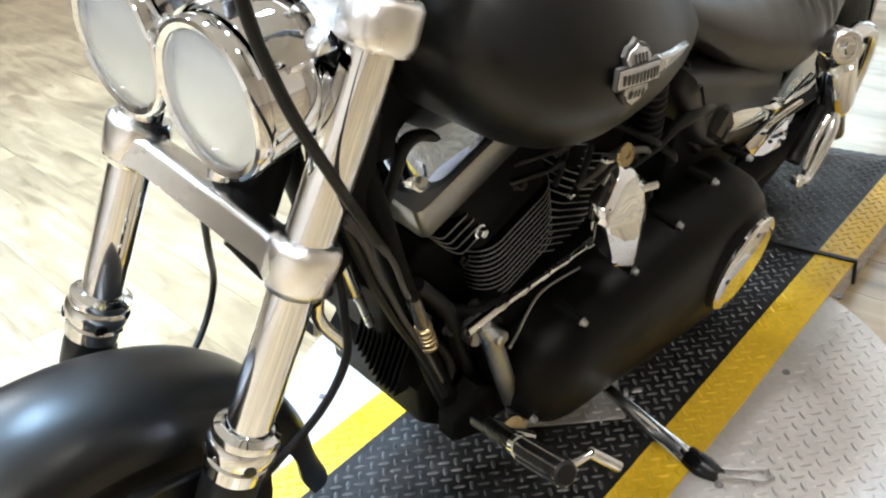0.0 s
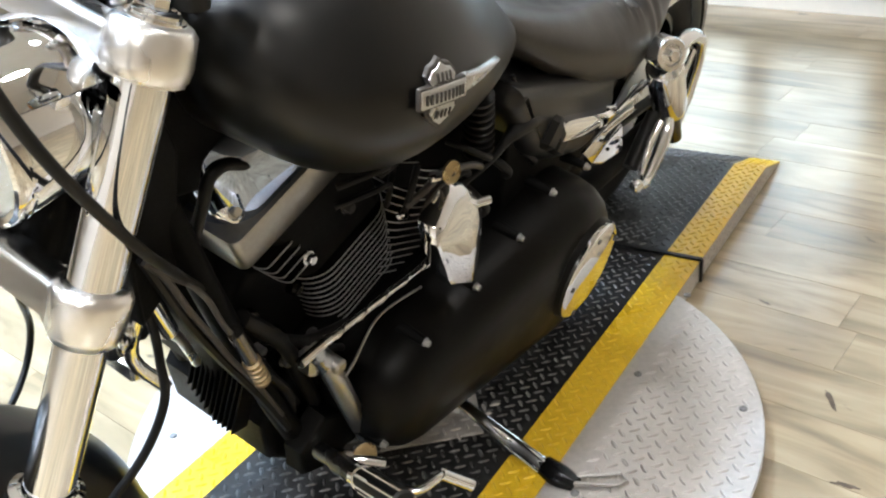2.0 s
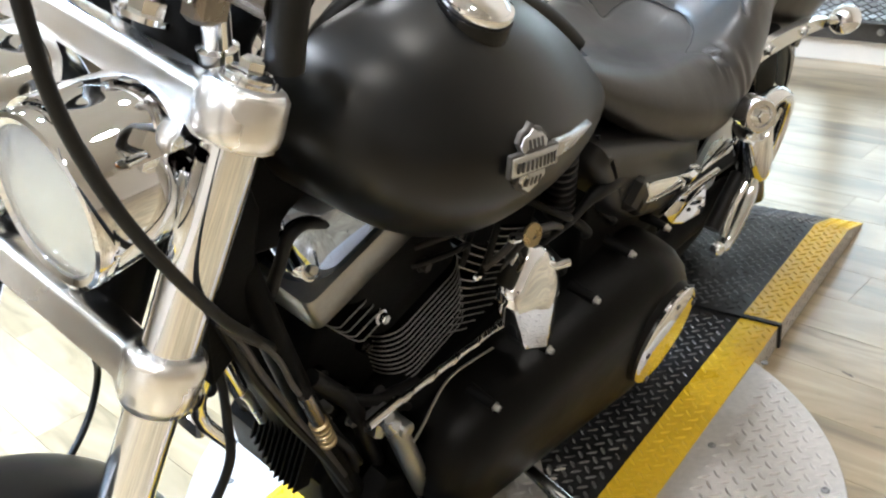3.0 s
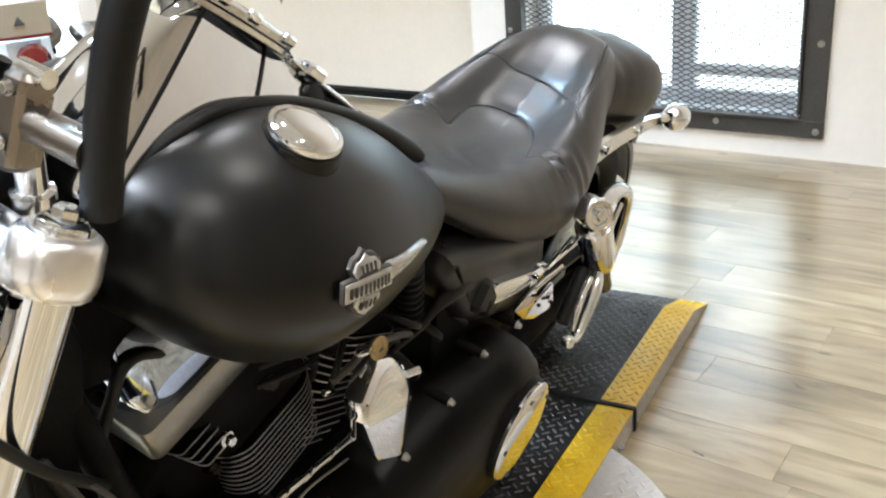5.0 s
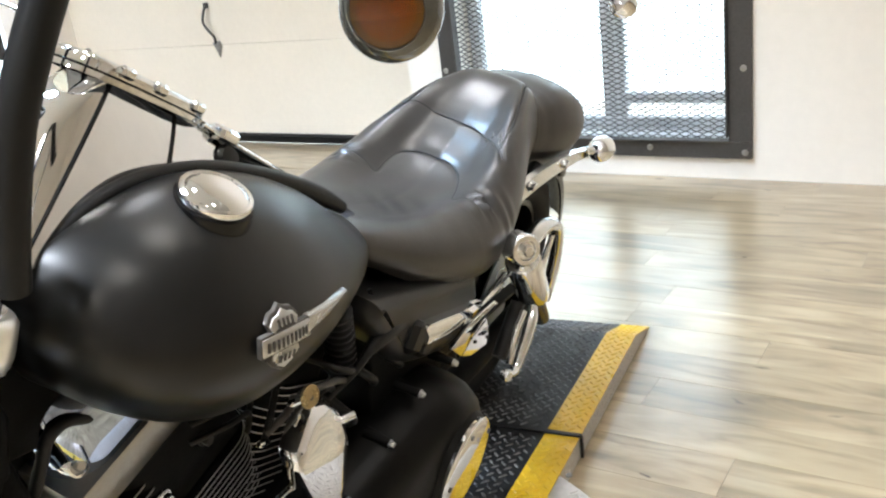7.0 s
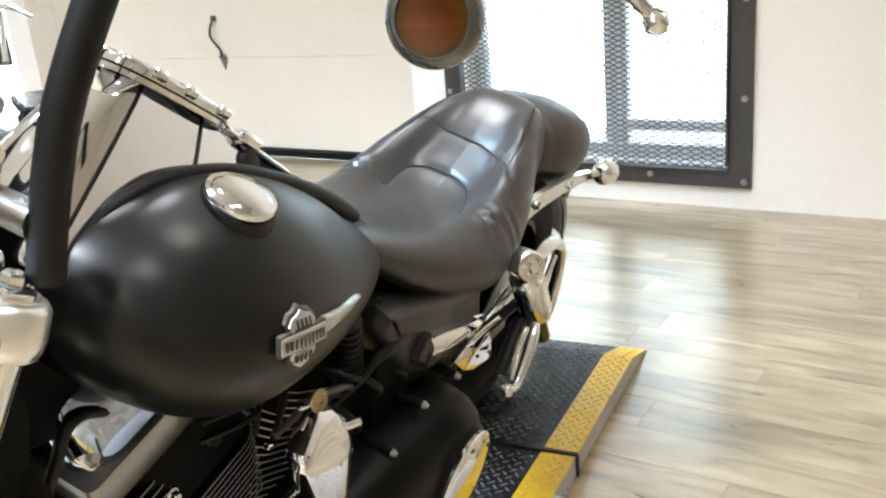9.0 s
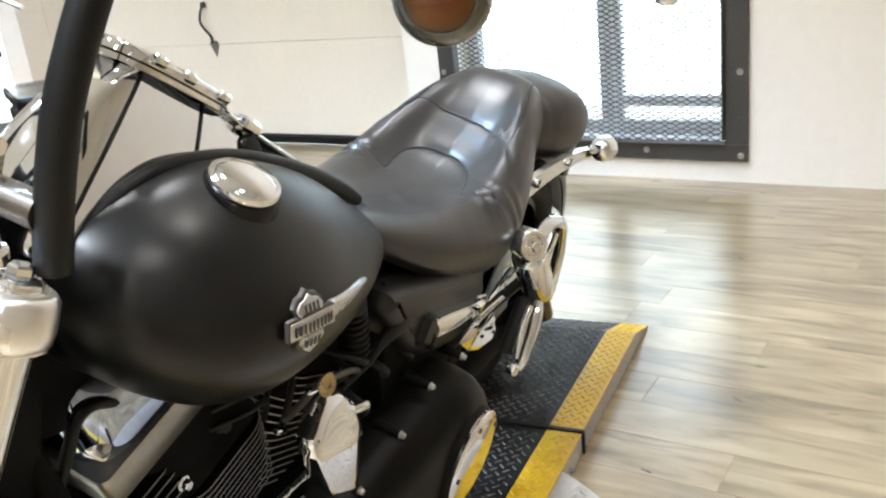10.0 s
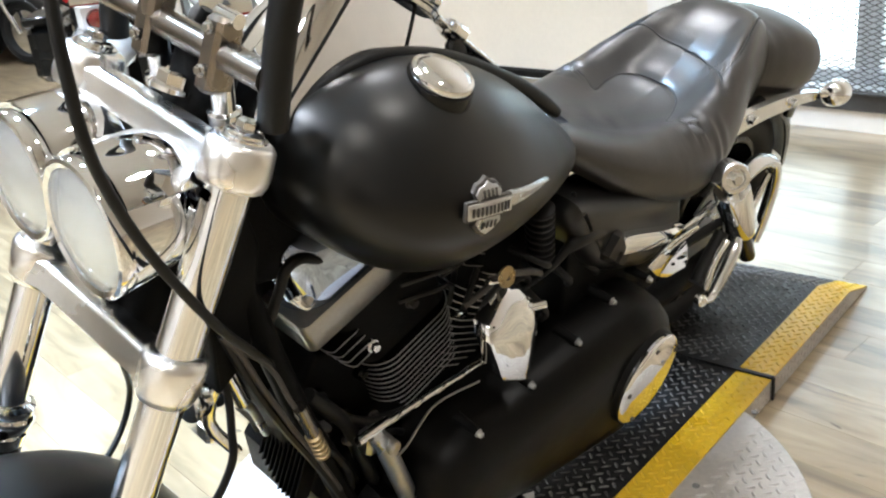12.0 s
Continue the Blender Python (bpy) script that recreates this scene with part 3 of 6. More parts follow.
def ramp_section(name, y0, y1, label):
    """One length of the raised deck: sides of bare tread plate, black top, yellow edges."""
    sec = thing(name, pose(0, 0, 0), label, "ramp", "deck sections")
    ys = sorted({y0, y1, *[y for y in (0.55, 0.715, -1.91, -2.075) if y0 < y < y1]})
    def band(x0, x1, lift, thick):
        s = Shape()
        s.rings([[(x0, y, ramp_height(y) + lift), (x1, y, ramp_height(y) + lift), (x1, y, ramp_height(y) + lift - thick), (x0, y, ramp_height(y) + lift - thick)] for y in ys])
        return s
    part("deck", band(RX0 + STRIP, RX1 - STRIP, 0.0, 0.004), TREAD_BLACK, sec, "worn black painted tread plate", angle=3)
    for x0, x1 in ((RX0, RX0 + STRIP), (RX1 - STRIP, RX1)):
        part("edge_strip", band(x0, x1, 0.0005, 0.004), TREAD_YELLOW, sec, "yellow painted tread-plate edge", angle=3)
    for x0, x1 in ((RX0 + 0.001, RX0 + 0.005), (RX1 - 0.005, RX1 - 0.001)):
        s = Shape()
        s.rings([[(x0, y, max(ramp_height(y) - 0.004, 0.002)), (x1, y, max(ramp_height(y) - 0.004, 0.002)), (x1, y, 0.001), (x0, y, 0.001)] for y in ys])
        part("side_skirt", s, TREAD_SILVER, sec, "bare aluminium side skirt", angle=3)
    for y in (y0 + 0.003, y1 - 0.003):
        if ramp_height(y) > 0.03:
            part("end_plate", Shape().box(((RX0 + RX1) / 2, y, H / 2 - 0.002), (RX1 - RX0 - 0.012, 0.003, H - 0.008), 0.0005), TREAD_BLACK, sec)
    jag = lambda x, y: y0 + 0.012 < y < y1 - 0.012
    black = lugs(lambda x, y: jag(x, y) and RX0 + STRIP + 0.006 < x < RX1 - STRIP - 0.006, lambda x, y: ramp_height(y), RX0, RX1, y0, y1)
    tagged(part("tread_relief", black, LUG_BLACK, sec, angle=20), kind="stuff")
    yellow = lugs(lambda x, y: jag(x, y) and (x < RX0 + STRIP - 0.005 or x > RX1 - STRIP + 0.005) and RX0 + 0.012 < x < RX1 - 0.012, lambda x, y: ramp_height(y) + 0.0005, RX0, RX1, y0, y1)
    tagged(part("tread_relief", yellow, TREAD_YELLOW, sec, angle=20), kind="stuff")
    # lugs of the bare side plate
    side = Shape()
    y = y0 + 0.012
    k = 0
    while y < y1 - 0.014:
        top = ramp_height(y) - 0.008
        for row in range(2):
            z = 0.012 + row * 0.022 + 0.006 * (k % 2)
            if z < top - 0.004:
                a = radians(45 if (k + row) % 2 else -45)
                base = len(side.v)
                for vx, vy, vz in LUG_V:
                    px, pz = vx * math.cos(a) * 0.75 - vy * math.sin(a) * 0.75, vx * math.sin(a) * 0.75 + vy * math.cos(a) * 0.75
                    side.v.append((RX1 - 0.001 + vz * 0.8, y + px, z + pz))
                side.f += [tuple(base + q for q in f) for f in LUG_F]
        y, k = y + 0.022, k + 1
    tagged(part("tread_relief", side, LUG_SILVER, sec, angle=20), kind="stuff")


ramp_section("ramp_deck", -1.355, -0.004, "black tread-plate deck with yellow edges, under the motorcycle")
ramp_section("rear_ramp", 0.008, 0.715, "black tread-plate ramp with yellow edges and sloping end")
ramp_section("front_ramp", -2.075, -1.367, "black tread-plate ramp with yellow edges at the front wheel")
strip = thing("joint_strip", pose(0, 0, 0), "black rubber strip over the joint between deck and ramp", "rubber strip")
part("strip_top", Shape().box(((RX0 + RX1) / 2, 0.002, H + 0.0035), (RX1 - RX0 + 0.008, 0.013, 0.005), 0.0015), RUBBER, strip)
for sx in (RX0 - 0.0035, RX1 + 0.0035):
    part("strip_end", Shape().box((sx, 0.002, (H + 0.001) / 2), (0.005, 0.013, H + 0.001), 0.0015), RUBBER, strip)
pad = part("kickstand_plate", Shape().prism([(-0.315, -0.80), (-0.30, -0.865), (-0.155, -0.74), (-0.225, -0.65)], lambda a, b, h: (a, b, H + 0.002 + h), 0.004, 0.001), TREAD_SILVER)
tagged(pad, "loose aluminium tread-plate offcut lying on the deck", "metal plate")
pad_lugs = lugs(lambda x, y: -0.30 < x - 0.0 < -0.17 and abs((y + 0.765) - (x + 0.24) * 0.8) < 0.05, lambda x, y: H + 0.006, -0.32, -0.15, -0.87, -0.64)
tagged(part("tread_relief", pad_lugs, LUG_SILVER, pad, angle=20), kind="stuff")

# ---- the motorcycle: x to its left, y to its tail, z up from the deck ----
BIKE = pose(-0.4116, 0.0008, 0.059, 0, 17.5, -1.7)
bike = thing("motorcycle", BIKE, "matte black cruiser motorcycle with chrome forks, leaning on its kickstand", "motorcycle")
RAKE = Vector((0, 0.347, 0.938)).normalized()
FX = 0.133


def fork(x, z):
    """A point on the axis of a fork leg at a height."""
    return Vector((x, -1.507 + (z - 0.504) * 0.370, z))


def wheel(name, y, z, r, w, label):
    tyre = Shape()
    prof = []
    for a in range(0, 360, 20):
        c, q = math.cos(radians(a)), math.sin(radians(a))
        prof.append((w / 2 * (abs(c) ** 0.8) * (1 if c > 0 else -1), r - 0.052 + 0.052 * (abs(q) ** 0.8) * (1 if q > 0 else -1)))
    n = 56
    tyre.rings([[(h, y + rr * math.cos(2 * math.pi * k / n), z + rr * math.sin(2 * math.pi * k / n)) for h, rr in prof] for k in range(n)], loop=True)
    wh = part(name, Shape().lathe((-0.07, y, z), (1, 0, 0), [(0, 0.03), (0, 0.05), (0.02, 0.055), (0.12, 0.055), (0.14, 0.05), (0.14, 0.03)]), CHROME_SOFT, bike, label)
    part("tyre", tyre, TYRE, wh, "black rubber tyre")
    rim = Shape().lathe((-w * 0.38, y, z), (1, 0, 0), [(0, r - 0.105), (0, r - 0.085), (w * 0.15, r - 0.1), (w * 0.61, r - 0.1), (w * 0.76, r - 0.085), (w * 0.76, r - 0.105), (w * 0.55, r - 0.115), (w * 0.2, r - 0.115), (0, r - 0.105)], 56)
    part("rim", rim, GLOSS, wh, "black cast rim")
    for k in range(5):
        a = 2 * math.pi * k / 5 + 0.3
        c, q = math.cos(a), math.sin(a)
        part("spoke", Shape().tube([(0, y + c * 0.045, z + q * 0.045), (0, y + c * (r - 0.11), z + q * (r - 0.11))], [0.026, 0.018], 10), GLOSS, wh)
    disc = Shape()
    disc.lathe((0.075, y, z), (1, 0, 0), [(0, 0.07), (0, 0.145), (0.005, 0.145), (0.005, 0.07)], 48)
    part("brake_disc", disc, ALLOY, wh)
    return wh


wheel("front_wheel", -1.652, 0.287, 0.287, 0.13, "front wheel with black cast spokes")
wheel("rear_wheel", 0.175, 0.325, 0.325, 0.17, "rear wheel with black cast spokes")

# fork legs
for x in (FX, -FX):
    leg = part("fork_leg", Shape().tube([fork(x, 0.56), fork(x, 1.02)], 0.0243, 32), CHROME, bike, "polished chrome fork tube")
    collar = Shape().lathe(fork(x, 0.528), RAKE, [(0, 0.030), (0.002, 0.0325), (0.018, 0.0335), (0.021, 0.0310), (0.025, 0.0310), (0.028, 0.0370), (0.034, 0.0380), (0.044, 0.0380), (0.048, 0.0355), (0.051, 0.0360), (0.057, 0.0350), (0.061, 0.028), (0.059, 0.0245)], 40)
    part("collar", collar, CHROME, leg, "chrome dust collar")
    for a in (-0.6, 1.1):
        o = fork(x, 0.562) + Vector((math.sin(a), -math.cos(a), 0)) * 0.0358
        part("set_screw", Shape().lathe(o, (math.sin(a), -math.cos(a), 0), [(0, 0.007), (0.004, 0.0065), (0.0045, 0.0005)], 14), GLOSS, leg)
    low = [(fork(x, 0.53), 0.029), (fork(x, 0.515), 0.0315), (fork(x, 0.49), 0.031), (fork(x, 0.44), 0.027), (fork(x, 0.40) + Vector((0, -0.006, 0)), 0.029), (fork(x, 0.34) + Vector((0, -0.03, 0)), 0.031), (fork(x, 0.30) + Vector((0, -0.055, 0)), 0.030)]
    part("slider", Shape().tube([p for p, _ in low], [r for _, r in low], 24, smooth=4), DENIM, leg, "matte black lower fork leg")


def yoke(name, z, h, end, label):
    """A triple clamp: a bar across with a rounded boss round each leg."""
    s = Shape()
    def place(a, b, k):
        p = fork(0, z) + RAKE * (k - h / 2)
        n = Vector((0, 0.938, -0.347))
        return p + Vector((a, 0, 0)) + n * b
    out = []
    for sgn in (1, -1):
        for k in range(9):
            a = radians(-105 + 210 * k / 8) + (0 if sgn > 0 else math.pi)
            out.append((sgn * FX + math.cos(a) * end, math.sin(a) * end))
    out = [(FX - 0.035, -0.020)] + out[:9] + [(FX - 0.035, 0.016), (0.05, 0.020), (-0.05, 0.020), (-FX + 0.035, 0.016)] + out[9:] + [(-FX + 0.035, -0.020)]
    s.prism(out, place, h, 0.009)
    y = part(name, s, YOKE, bike, label)
    return y


upper = yoke("upper_yoke", 0.990, 0.034, 0.035, "polished upper triple clamp")
lower = yoke("lower_yoke", 0.768, 0.036, 0.034, "polished lower triple clamp")
for x in (FX, -FX):
    part("boss", Shape().lathe(fork(x, 0.742), RAKE, [(0, 0.027), (0.002, 0.030), (0.012, 0.0340), (0.045, 0.0360), (0.052, 0.0340), (0.056, 0.029), (0.054, 0.0245)], 32), YOKE, lower)
    part("boss", Shape().lathe(fork(x, 0.972), RAKE, [(0, 0.026), (0.002, 0.033), (0.007, 0.0365), (0.016, 0.0375), (0.042, 0.0350), (0.047, 0.031), (0.049, 0.024)], 32), YOKE, upper)
    cap = Shape().lathe(fork(x, 1.016), RAKE, [(0, 0.020), (0.008, 0.020), (0.011, 0.016)], 28)
    cap.lathe(fork(x, 1.026), RAKE, [(0, 0.011), (0.008, 0.011), (0.010, 0.009)], 6)
    part("fork_cap", cap, CHROME_SOFT, upper, "polished fork cap")
stem = Shape().tube([fork(0, 0.70) + Vector((0, 0.055, 0.02)), fork(0, 1.03) + Vector((0, 0.055, 0.02))], 0.036, 24)
part("steering_neck", stem, CRINKLE, bike, "black steering head")
part("stem_nut", Shape().bolt(fork(0, 1.015) + Vector((0, 0.01, 0)), RAKE, 0.018, 0.02), CHROME, bike)

# handlebar on its two risers
bar_z, bar_y = 1.078, -1.290
bar = part("handlebar", Shape().tube([(-0.15, bar_y, bar_z - 0.005), (0.135, bar_y, bar_z - 0.005)], 0.0155, 24), BAR_GREY, bike, "pewter grey handlebar with black rubber sleeves")
for sgn in (1, -1):
    pts = [(sgn * 0.075, bar_y, bar_z - 0.005), (sgn * 0.140, bar_y + 0.003, bar_z - 0.055), (sgn * 0.140, bar_y + 0.004, bar_z - 0.02), (sgn * 0.140, bar_y + 0.010, bar_z + 0.04), (sgn * 0.141, bar_y + 0.022, bar_z + 0.10), (sgn * 0.145, bar_y + 0.055, bar_z + 0.19), (sgn * 0.165, bar_y + 0.09, bar_z + 0.29),
           (sgn * 0.23, bar_y + 0.12, bar_z + 0.38), (sgn * 0.36, bar_y + 0.14, bar_z + 0.42), (sgn * 0.50, bar_y + 0.20, bar_z + 0.42)]
    part("bar_leg", Shape().tube(pts[1:], 0.0158, 20, smooth=6), RUBBER, bar, "black sleeved handlebar leg")
    part("grip", Shape().tube([pts[-1], (sgn * 0.60, bar_y + 0.27, bar_z + 0.40)], 0.018, 20), RUBBER, bar)
for x in (0.062, -0.050):
    s = Shape()
    turn = pose(0, 0, 0, -14)
    s.box((x, bar_y - 0.002, bar_z - 0.006), (0.026, 0.034, 0.078), 0.005, turn)
    riser = part("riser", s, BAR_GREY, bike, "bright grey handlebar riser clamp")
    post = Shape().lathe((x, bar_y + 0.004, 0.998), (0, -0.1, 1), [(0, 0.018), (0.012, 0.018), (0.014, 0.013), (0.055, 0.013)], 20)
    part("riser_post", post, CHROME, riser)
    for dz in (-0.02, 0.022):
        part("clamp_bolt", Shape().bolt((x, bar_y - 0.019 + dz * 0.25, bar_z + 0.002 + dz), (0, -1, 0.1), 0.005, 0.006), CHROME, riser)
    part("riser_cap", Shape().tube([(x - 0.016, bar_y + 0.010, bar_z + 0.030), (x + 0.016, bar_y + 0.010, bar_z + 0.030)], 0.008, 12), CHROME, riser)

# control wires below the bar
for dx, dy in ((0.012, 0.0), (-0.008, 0.018), (-0.03, 0.01)):
    part("control_cable", Shape().tube([(dx, -1.25 + dy, 1.08), (dx - 0.02, -1.28 + dy, 1.0), (dx - 0.03, -1.30 + dy, 0.9), (dx - 0.02, -1.27 + dy, 0.78)], 0.008, 10, smooth=5), RUBBER, bike)
# clutch cable: off the bar, round the front of the left leg and down the frame
part("clutch_cable", Shape().tube([(0.10, -1.46, 1.32), (0.125, -1.487, 1.20), (0.150, -1.492, 1.11), (0.162, -1.484, 1.049), (0.169, -1.457, 0.977), (0.172, -1.418, 0.905), (0.156, -1.36, 0.816), (0.113, -1.285, 0.717), (0.075, -1.20, 0.60), (0.085, -1.13, 0.45), (0.10, -1.07, 0.33)],
                                   0.0054, 12, smooth=8), RUBBER, bike, "black clutch cable looping in front of the fork")
part("brake_line", Shape().tube([(0.045, -1.30, 0.70), (0.068, -1.292, 0.631), (0.09, -1.301, 0.585), (0.112, -1.318, 0.55), (0.115, -1.36, 0.49), (0.10, -1.43, 0.42), (0.085, -1.50, 0.36)], 0.0055, 10, smooth=6), RUBBER, bike, "black front brake line")
part("brake_line", Shape().tube([(-0.17, -1.31, 0.62), (-0.196, -1.286, 0.503), (-0.224, -1.262, 0.40), (-0.205, -1.30, 0.34), (-0.16, -1.38, 0.33), (-0.10, -1.50, 0.36)], 0.005, 10, smooth=6), RUBBER, bike, "black front brake line")

# twin headlamps
for x, yc, zc in ((0.058, -1.430, 0.924), (-0.095, -1.420, 0.908)):
    c = Vector((x, yc, zc))
    ax = Vector((-0.015, -1, -0.03)).normalized()
    bucket = Shape().lathe(c + ax * 0.0, ax, [(-0.102, 0.006), (-0.100, 0.034), (-0.093, 0.047), (-0.075, 0.058), (-0.045, 0.066), (-0.012, 0.0705), (0.0, 0.072), (0.004, 0.0722), (0.005, 0.0708), (0.008, 0.0708), (0.009, 0.0738), (0.016, 0.0742), (0.021, 0.0725), (0.0225, 0.069), (0.020, 0.0635), (0.014, 0.063)], 48)
    lamp = part("headlamp", bucket, CHROME, bike, "round chrome headlamp")
    part("reflector", Shape().lathe(c, ax, [(-0.040, 0.012), (-0.034, 0.030), (-0.018, 0.052), (0.006, 0.0640), (0.004, 0.066), (-0.022, 0.055), (-0.040, 0.034), (-0.046, 0.012)], 12), REFLECTOR, lamp)
    part("lens", Shape().lathe(c, ax, [(0.012, 0.0635), (0.018, 0.0635), (0.0235, 0.050), (0.0275, 0.03), (0.029, 0.0), (0.026, 0.0), (0.0245, 0.03), (0.0205, 0.049), (0.0125, 0.0628)], 40), LENS, lamp, "clear fluted lens")
    part("bulb", Shape().lathe(c, ax, [(-0.045, 0.01), (-0.01, 0.01), (-0.004, 0.006)], 14), CHROME, lamp)
    visor = Shape()
    visor.rings([[c + Vector((math.cos(a) * rr, y, math.sin(a) * rr)) for a in (radians(38 + 112 * k / 20) for k in range(21))] for y, rr in ((-0.004, 0.0745), (-0.006, 0.079), (0.03, 0.081), (0.062, 0.080), (0.078, 0.074), (0.084, 0.066), (0.083, 0.063), (0.07, 0.070), (0.03, 0.0765), (-0.004, 0.0745))], closed=False)
    part("visor", visor, CHROME, lamp, "rounded chrome lamp visor", 60)
bracket = Shape()
bracket.tube([(-0.07, -1.415, 0.945), (0.0, -1.425, 0.95), (0.07, -1.415, 0.945)], 0.014, 16, smooth=6, flat=0.8)
bracket.tube([(0.0, -1.42, 0.95), (0.0, -1.385, 0.86), (0.0, -1.40, 0.79)], 0.014, 14, smooth=5)
br = part("headlamp_bracket", bracket, CHROME, bike, "chrome headlamp bracket")
for x in (0.066, -0.088):
    part("mount_ring", Shape().lathe((x, -1.345, 0.915), (0, -1, 0.1), [(0, 0.030), (0.004, 0.043), (0.010, 0.046), (0.020, 0.046), (0.026, 0.042), (0.028, 0.030)], 32), CHROME, br)

# front fender
def fender(cy, cz, r, half, a0, a1, drop, tail=0.0, n=40, narrow=0.0):
    """A valanced mudguard: an arc with a rounded crown and side lips. Angles run from the front over the top."""
    rings = []
    for k in range(n + 1):
        s = k / n
        a = radians(a0 + (a1 - a0) * s)
        flare = tail * max(0.0, (s - 0.85) / 0.15) ** 2
        rr = r + flare
        wide = half * (1 - narrow * max(0.0, (s - 0.72) / 0.28) ** 1.5)
        ring = []
        for j in range(15):
            b = (j / 14 * 2 - 1)
            x = wide * math.sin(b * math.pi / 2)
            dr = -drop * (1 - math.cos(b * math.pi / 2) ** 0.7) if abs(b) < 1 else -drop
            ring.append((x, cy - (rr + dr) * math.cos(a), cz + (rr + dr) * math.sin(a)))
        for j in reversed(range(15)):
            b = (j / 14 * 2 - 1)
            x = (wide - 0.005) * math.sin(b * math.pi / 2)
            dr = -drop * (1 - math.cos(b * math.pi / 2) ** 0.7) - 0.005 if abs(b) < 1 else -drop
            ring.append((x, cy - (rr + dr) * math.cos(a), cz + (rr + dr) * math.sin(a)))
        rings.append(ring)
    return Shape().rings(rings)


ff = part("front_fender", fender(-1.655, 0.246, 0.364, 0.082, 35, 190, 0.050, 0.050, 48, 0.45), DENIM, bike, "matte black front fender")
part("fender_bracket", Shape().box((0.098, -1.56, 0.50), (0.012, 0.10, 0.05), 0.004, pose(0, 0, 0, -20)), DENIM, ff)
part("rear_fender", fender(0.175, 0.325, 0.385, 0.105, 20, 165, 0.07), GLOSS, bike, "black rear fender")

# frame
for x in (0.105, -0.105):
    part("down_tube", Shape().tube([(0.03 * (1 if x > 0 else -1), -1.275, 0.86), (x * 0.7, -1.25, 0.72), (x * 0.8, -1.16, 0.48), (x, -1.06, 0.24), (x, -0.98, 0.16), (x, -0.80, 0.14), (x, -0.30, 0.15)], 0.0175, 14, smooth=6), CRINKLE, bike, "black frame down tube")
part("backbone", Shape().tube([(0, -1.25, 0.90), (0, -0.9, 0.84), (0, -0.6, 0.76), (0, -0.4, 0.66)], 0.03, 16, smooth=5), CRINKLE, bike)
part("seat_rail", Shape().tube([(0.12, -0.55, 0.70), (0.13, -0.3, 0.60), (0.13, -0.05, 0.66), (0.12, 0.1, 0.70)], 0.016, 12, smooth=5), CRINKLE, bike)
part("frame_plate", Shape().prism([(-1.215, 0.76), (-1.10, 0.70), (-1.09, 0.50), (-1.14, 0.44), (-1.22, 0.56)], lambda a, b, h: (-0.06 + h, a, b), 0.06, 0.01), CRINKLE, bike, "black frame cross plate")
gus = Shape().prism([(-1.30, 0.93), (-1.22, 0.97), (-1.10, 0.86), (-1.16, 0.74), (-1.27, 0.76)], lambda a, b, h: (-0.05 + h, a, b), 0.10, 0.01)
part("neck_gusset", gus, CRINKLE, bike)
shroud = Shape().prism([(-1.335, 0.84), (-1.27, 0.89), (-1.25, 0.84), (-1.26, 0.68), (-1.31, 0.64)], lambda a, b, h: (0.05 + h, a, b), 0.03, 0.008)
part("coil_cover", shroud, CRINKLE, bike, "black coil cover")

# voltage regulator with fins, horn bracket and wiring at the down tubes
reg_turn = pose(0, 0, 0, -14)
REG = Vector((0.034, -1.128, 0.402))
reg = part("regulator", Shape().box(REG, (0.098, 0.024, 0.066), 0.005, reg_turn), CRINKLE, bike, "black finned voltage regulator")
for k in range(11):
    p = REG + reg_turn.to_3x3() @ Vector((-0.0455 + 0.0091 * k, -0.023, -0.006 - 0.003 * min(k, 6)))
    part("fin", Shape().box(p, (0.0032, 0.032, 0.066 + 0.004 * min(k, 6)), 0.001, reg_turn), CRINKLE, reg)
part("regulator_plate", Shape().box(REG + reg_turn.to_3x3() @ Vector((-0.006, -0.002, 0.036)), (0.074, 0.052, 0.012), 0.004, reg_turn), GREY_CAST, reg, "grey regulator cap")
part("plug", Shape().box(REG + reg_turn.to_3x3() @ Vector((0.039, -0.006, 0.037)), (0.016, 0.018, 0.012), 0.003, reg_turn), STEEL, reg)
hornbits = Shape()
hornbits.lathe((0.03, -1.30, 0.60), (0.2, -1, 0.2), [(0, 0.02), (0.012, 0.026), (0.03, 0.026), (0.034, 0.02)], 18)
hornbits.tube([(0.05, -1.29, 0.64), (0.04, -1.30, 0.56), (0.06, -1.27, 0.50)], 0.009, 10, smooth=4)
hornbits.box((0.02, -1.295, 0.535), (0.05, 0.02, 0.03), 0.004)
part("horn_bracket", hornbits, CHROME_SOFT, bike, "bright horn and hose bracket")
part("cooler_tube", Shape().tube([(0.055, -1.325, 0.75), (0.060, -1.306, 0.71), (0.060, -1.262, 0.588)], 0.012, 14), CHROME_SOFT, bike, "bright oil-cooler tube")
part("cooler_line", Shape().tube([(0.058, -1.258, 0.585), (0.055, -1.240, 0.555), (0.050, -1.212, 0.490)], [0.008, 0.006, 0.006], 12), ALLOY, bike)
hornarc = Shape().tube([(-0.10, -1.32, 0.60), (-0.05, -1.29, 0.545), (-0.01, -1.27, 0.545), (0.04, -1.285, 0.59)], 0.010, 12, smooth=5)
part("hose", hornarc, RUBBER, bike)
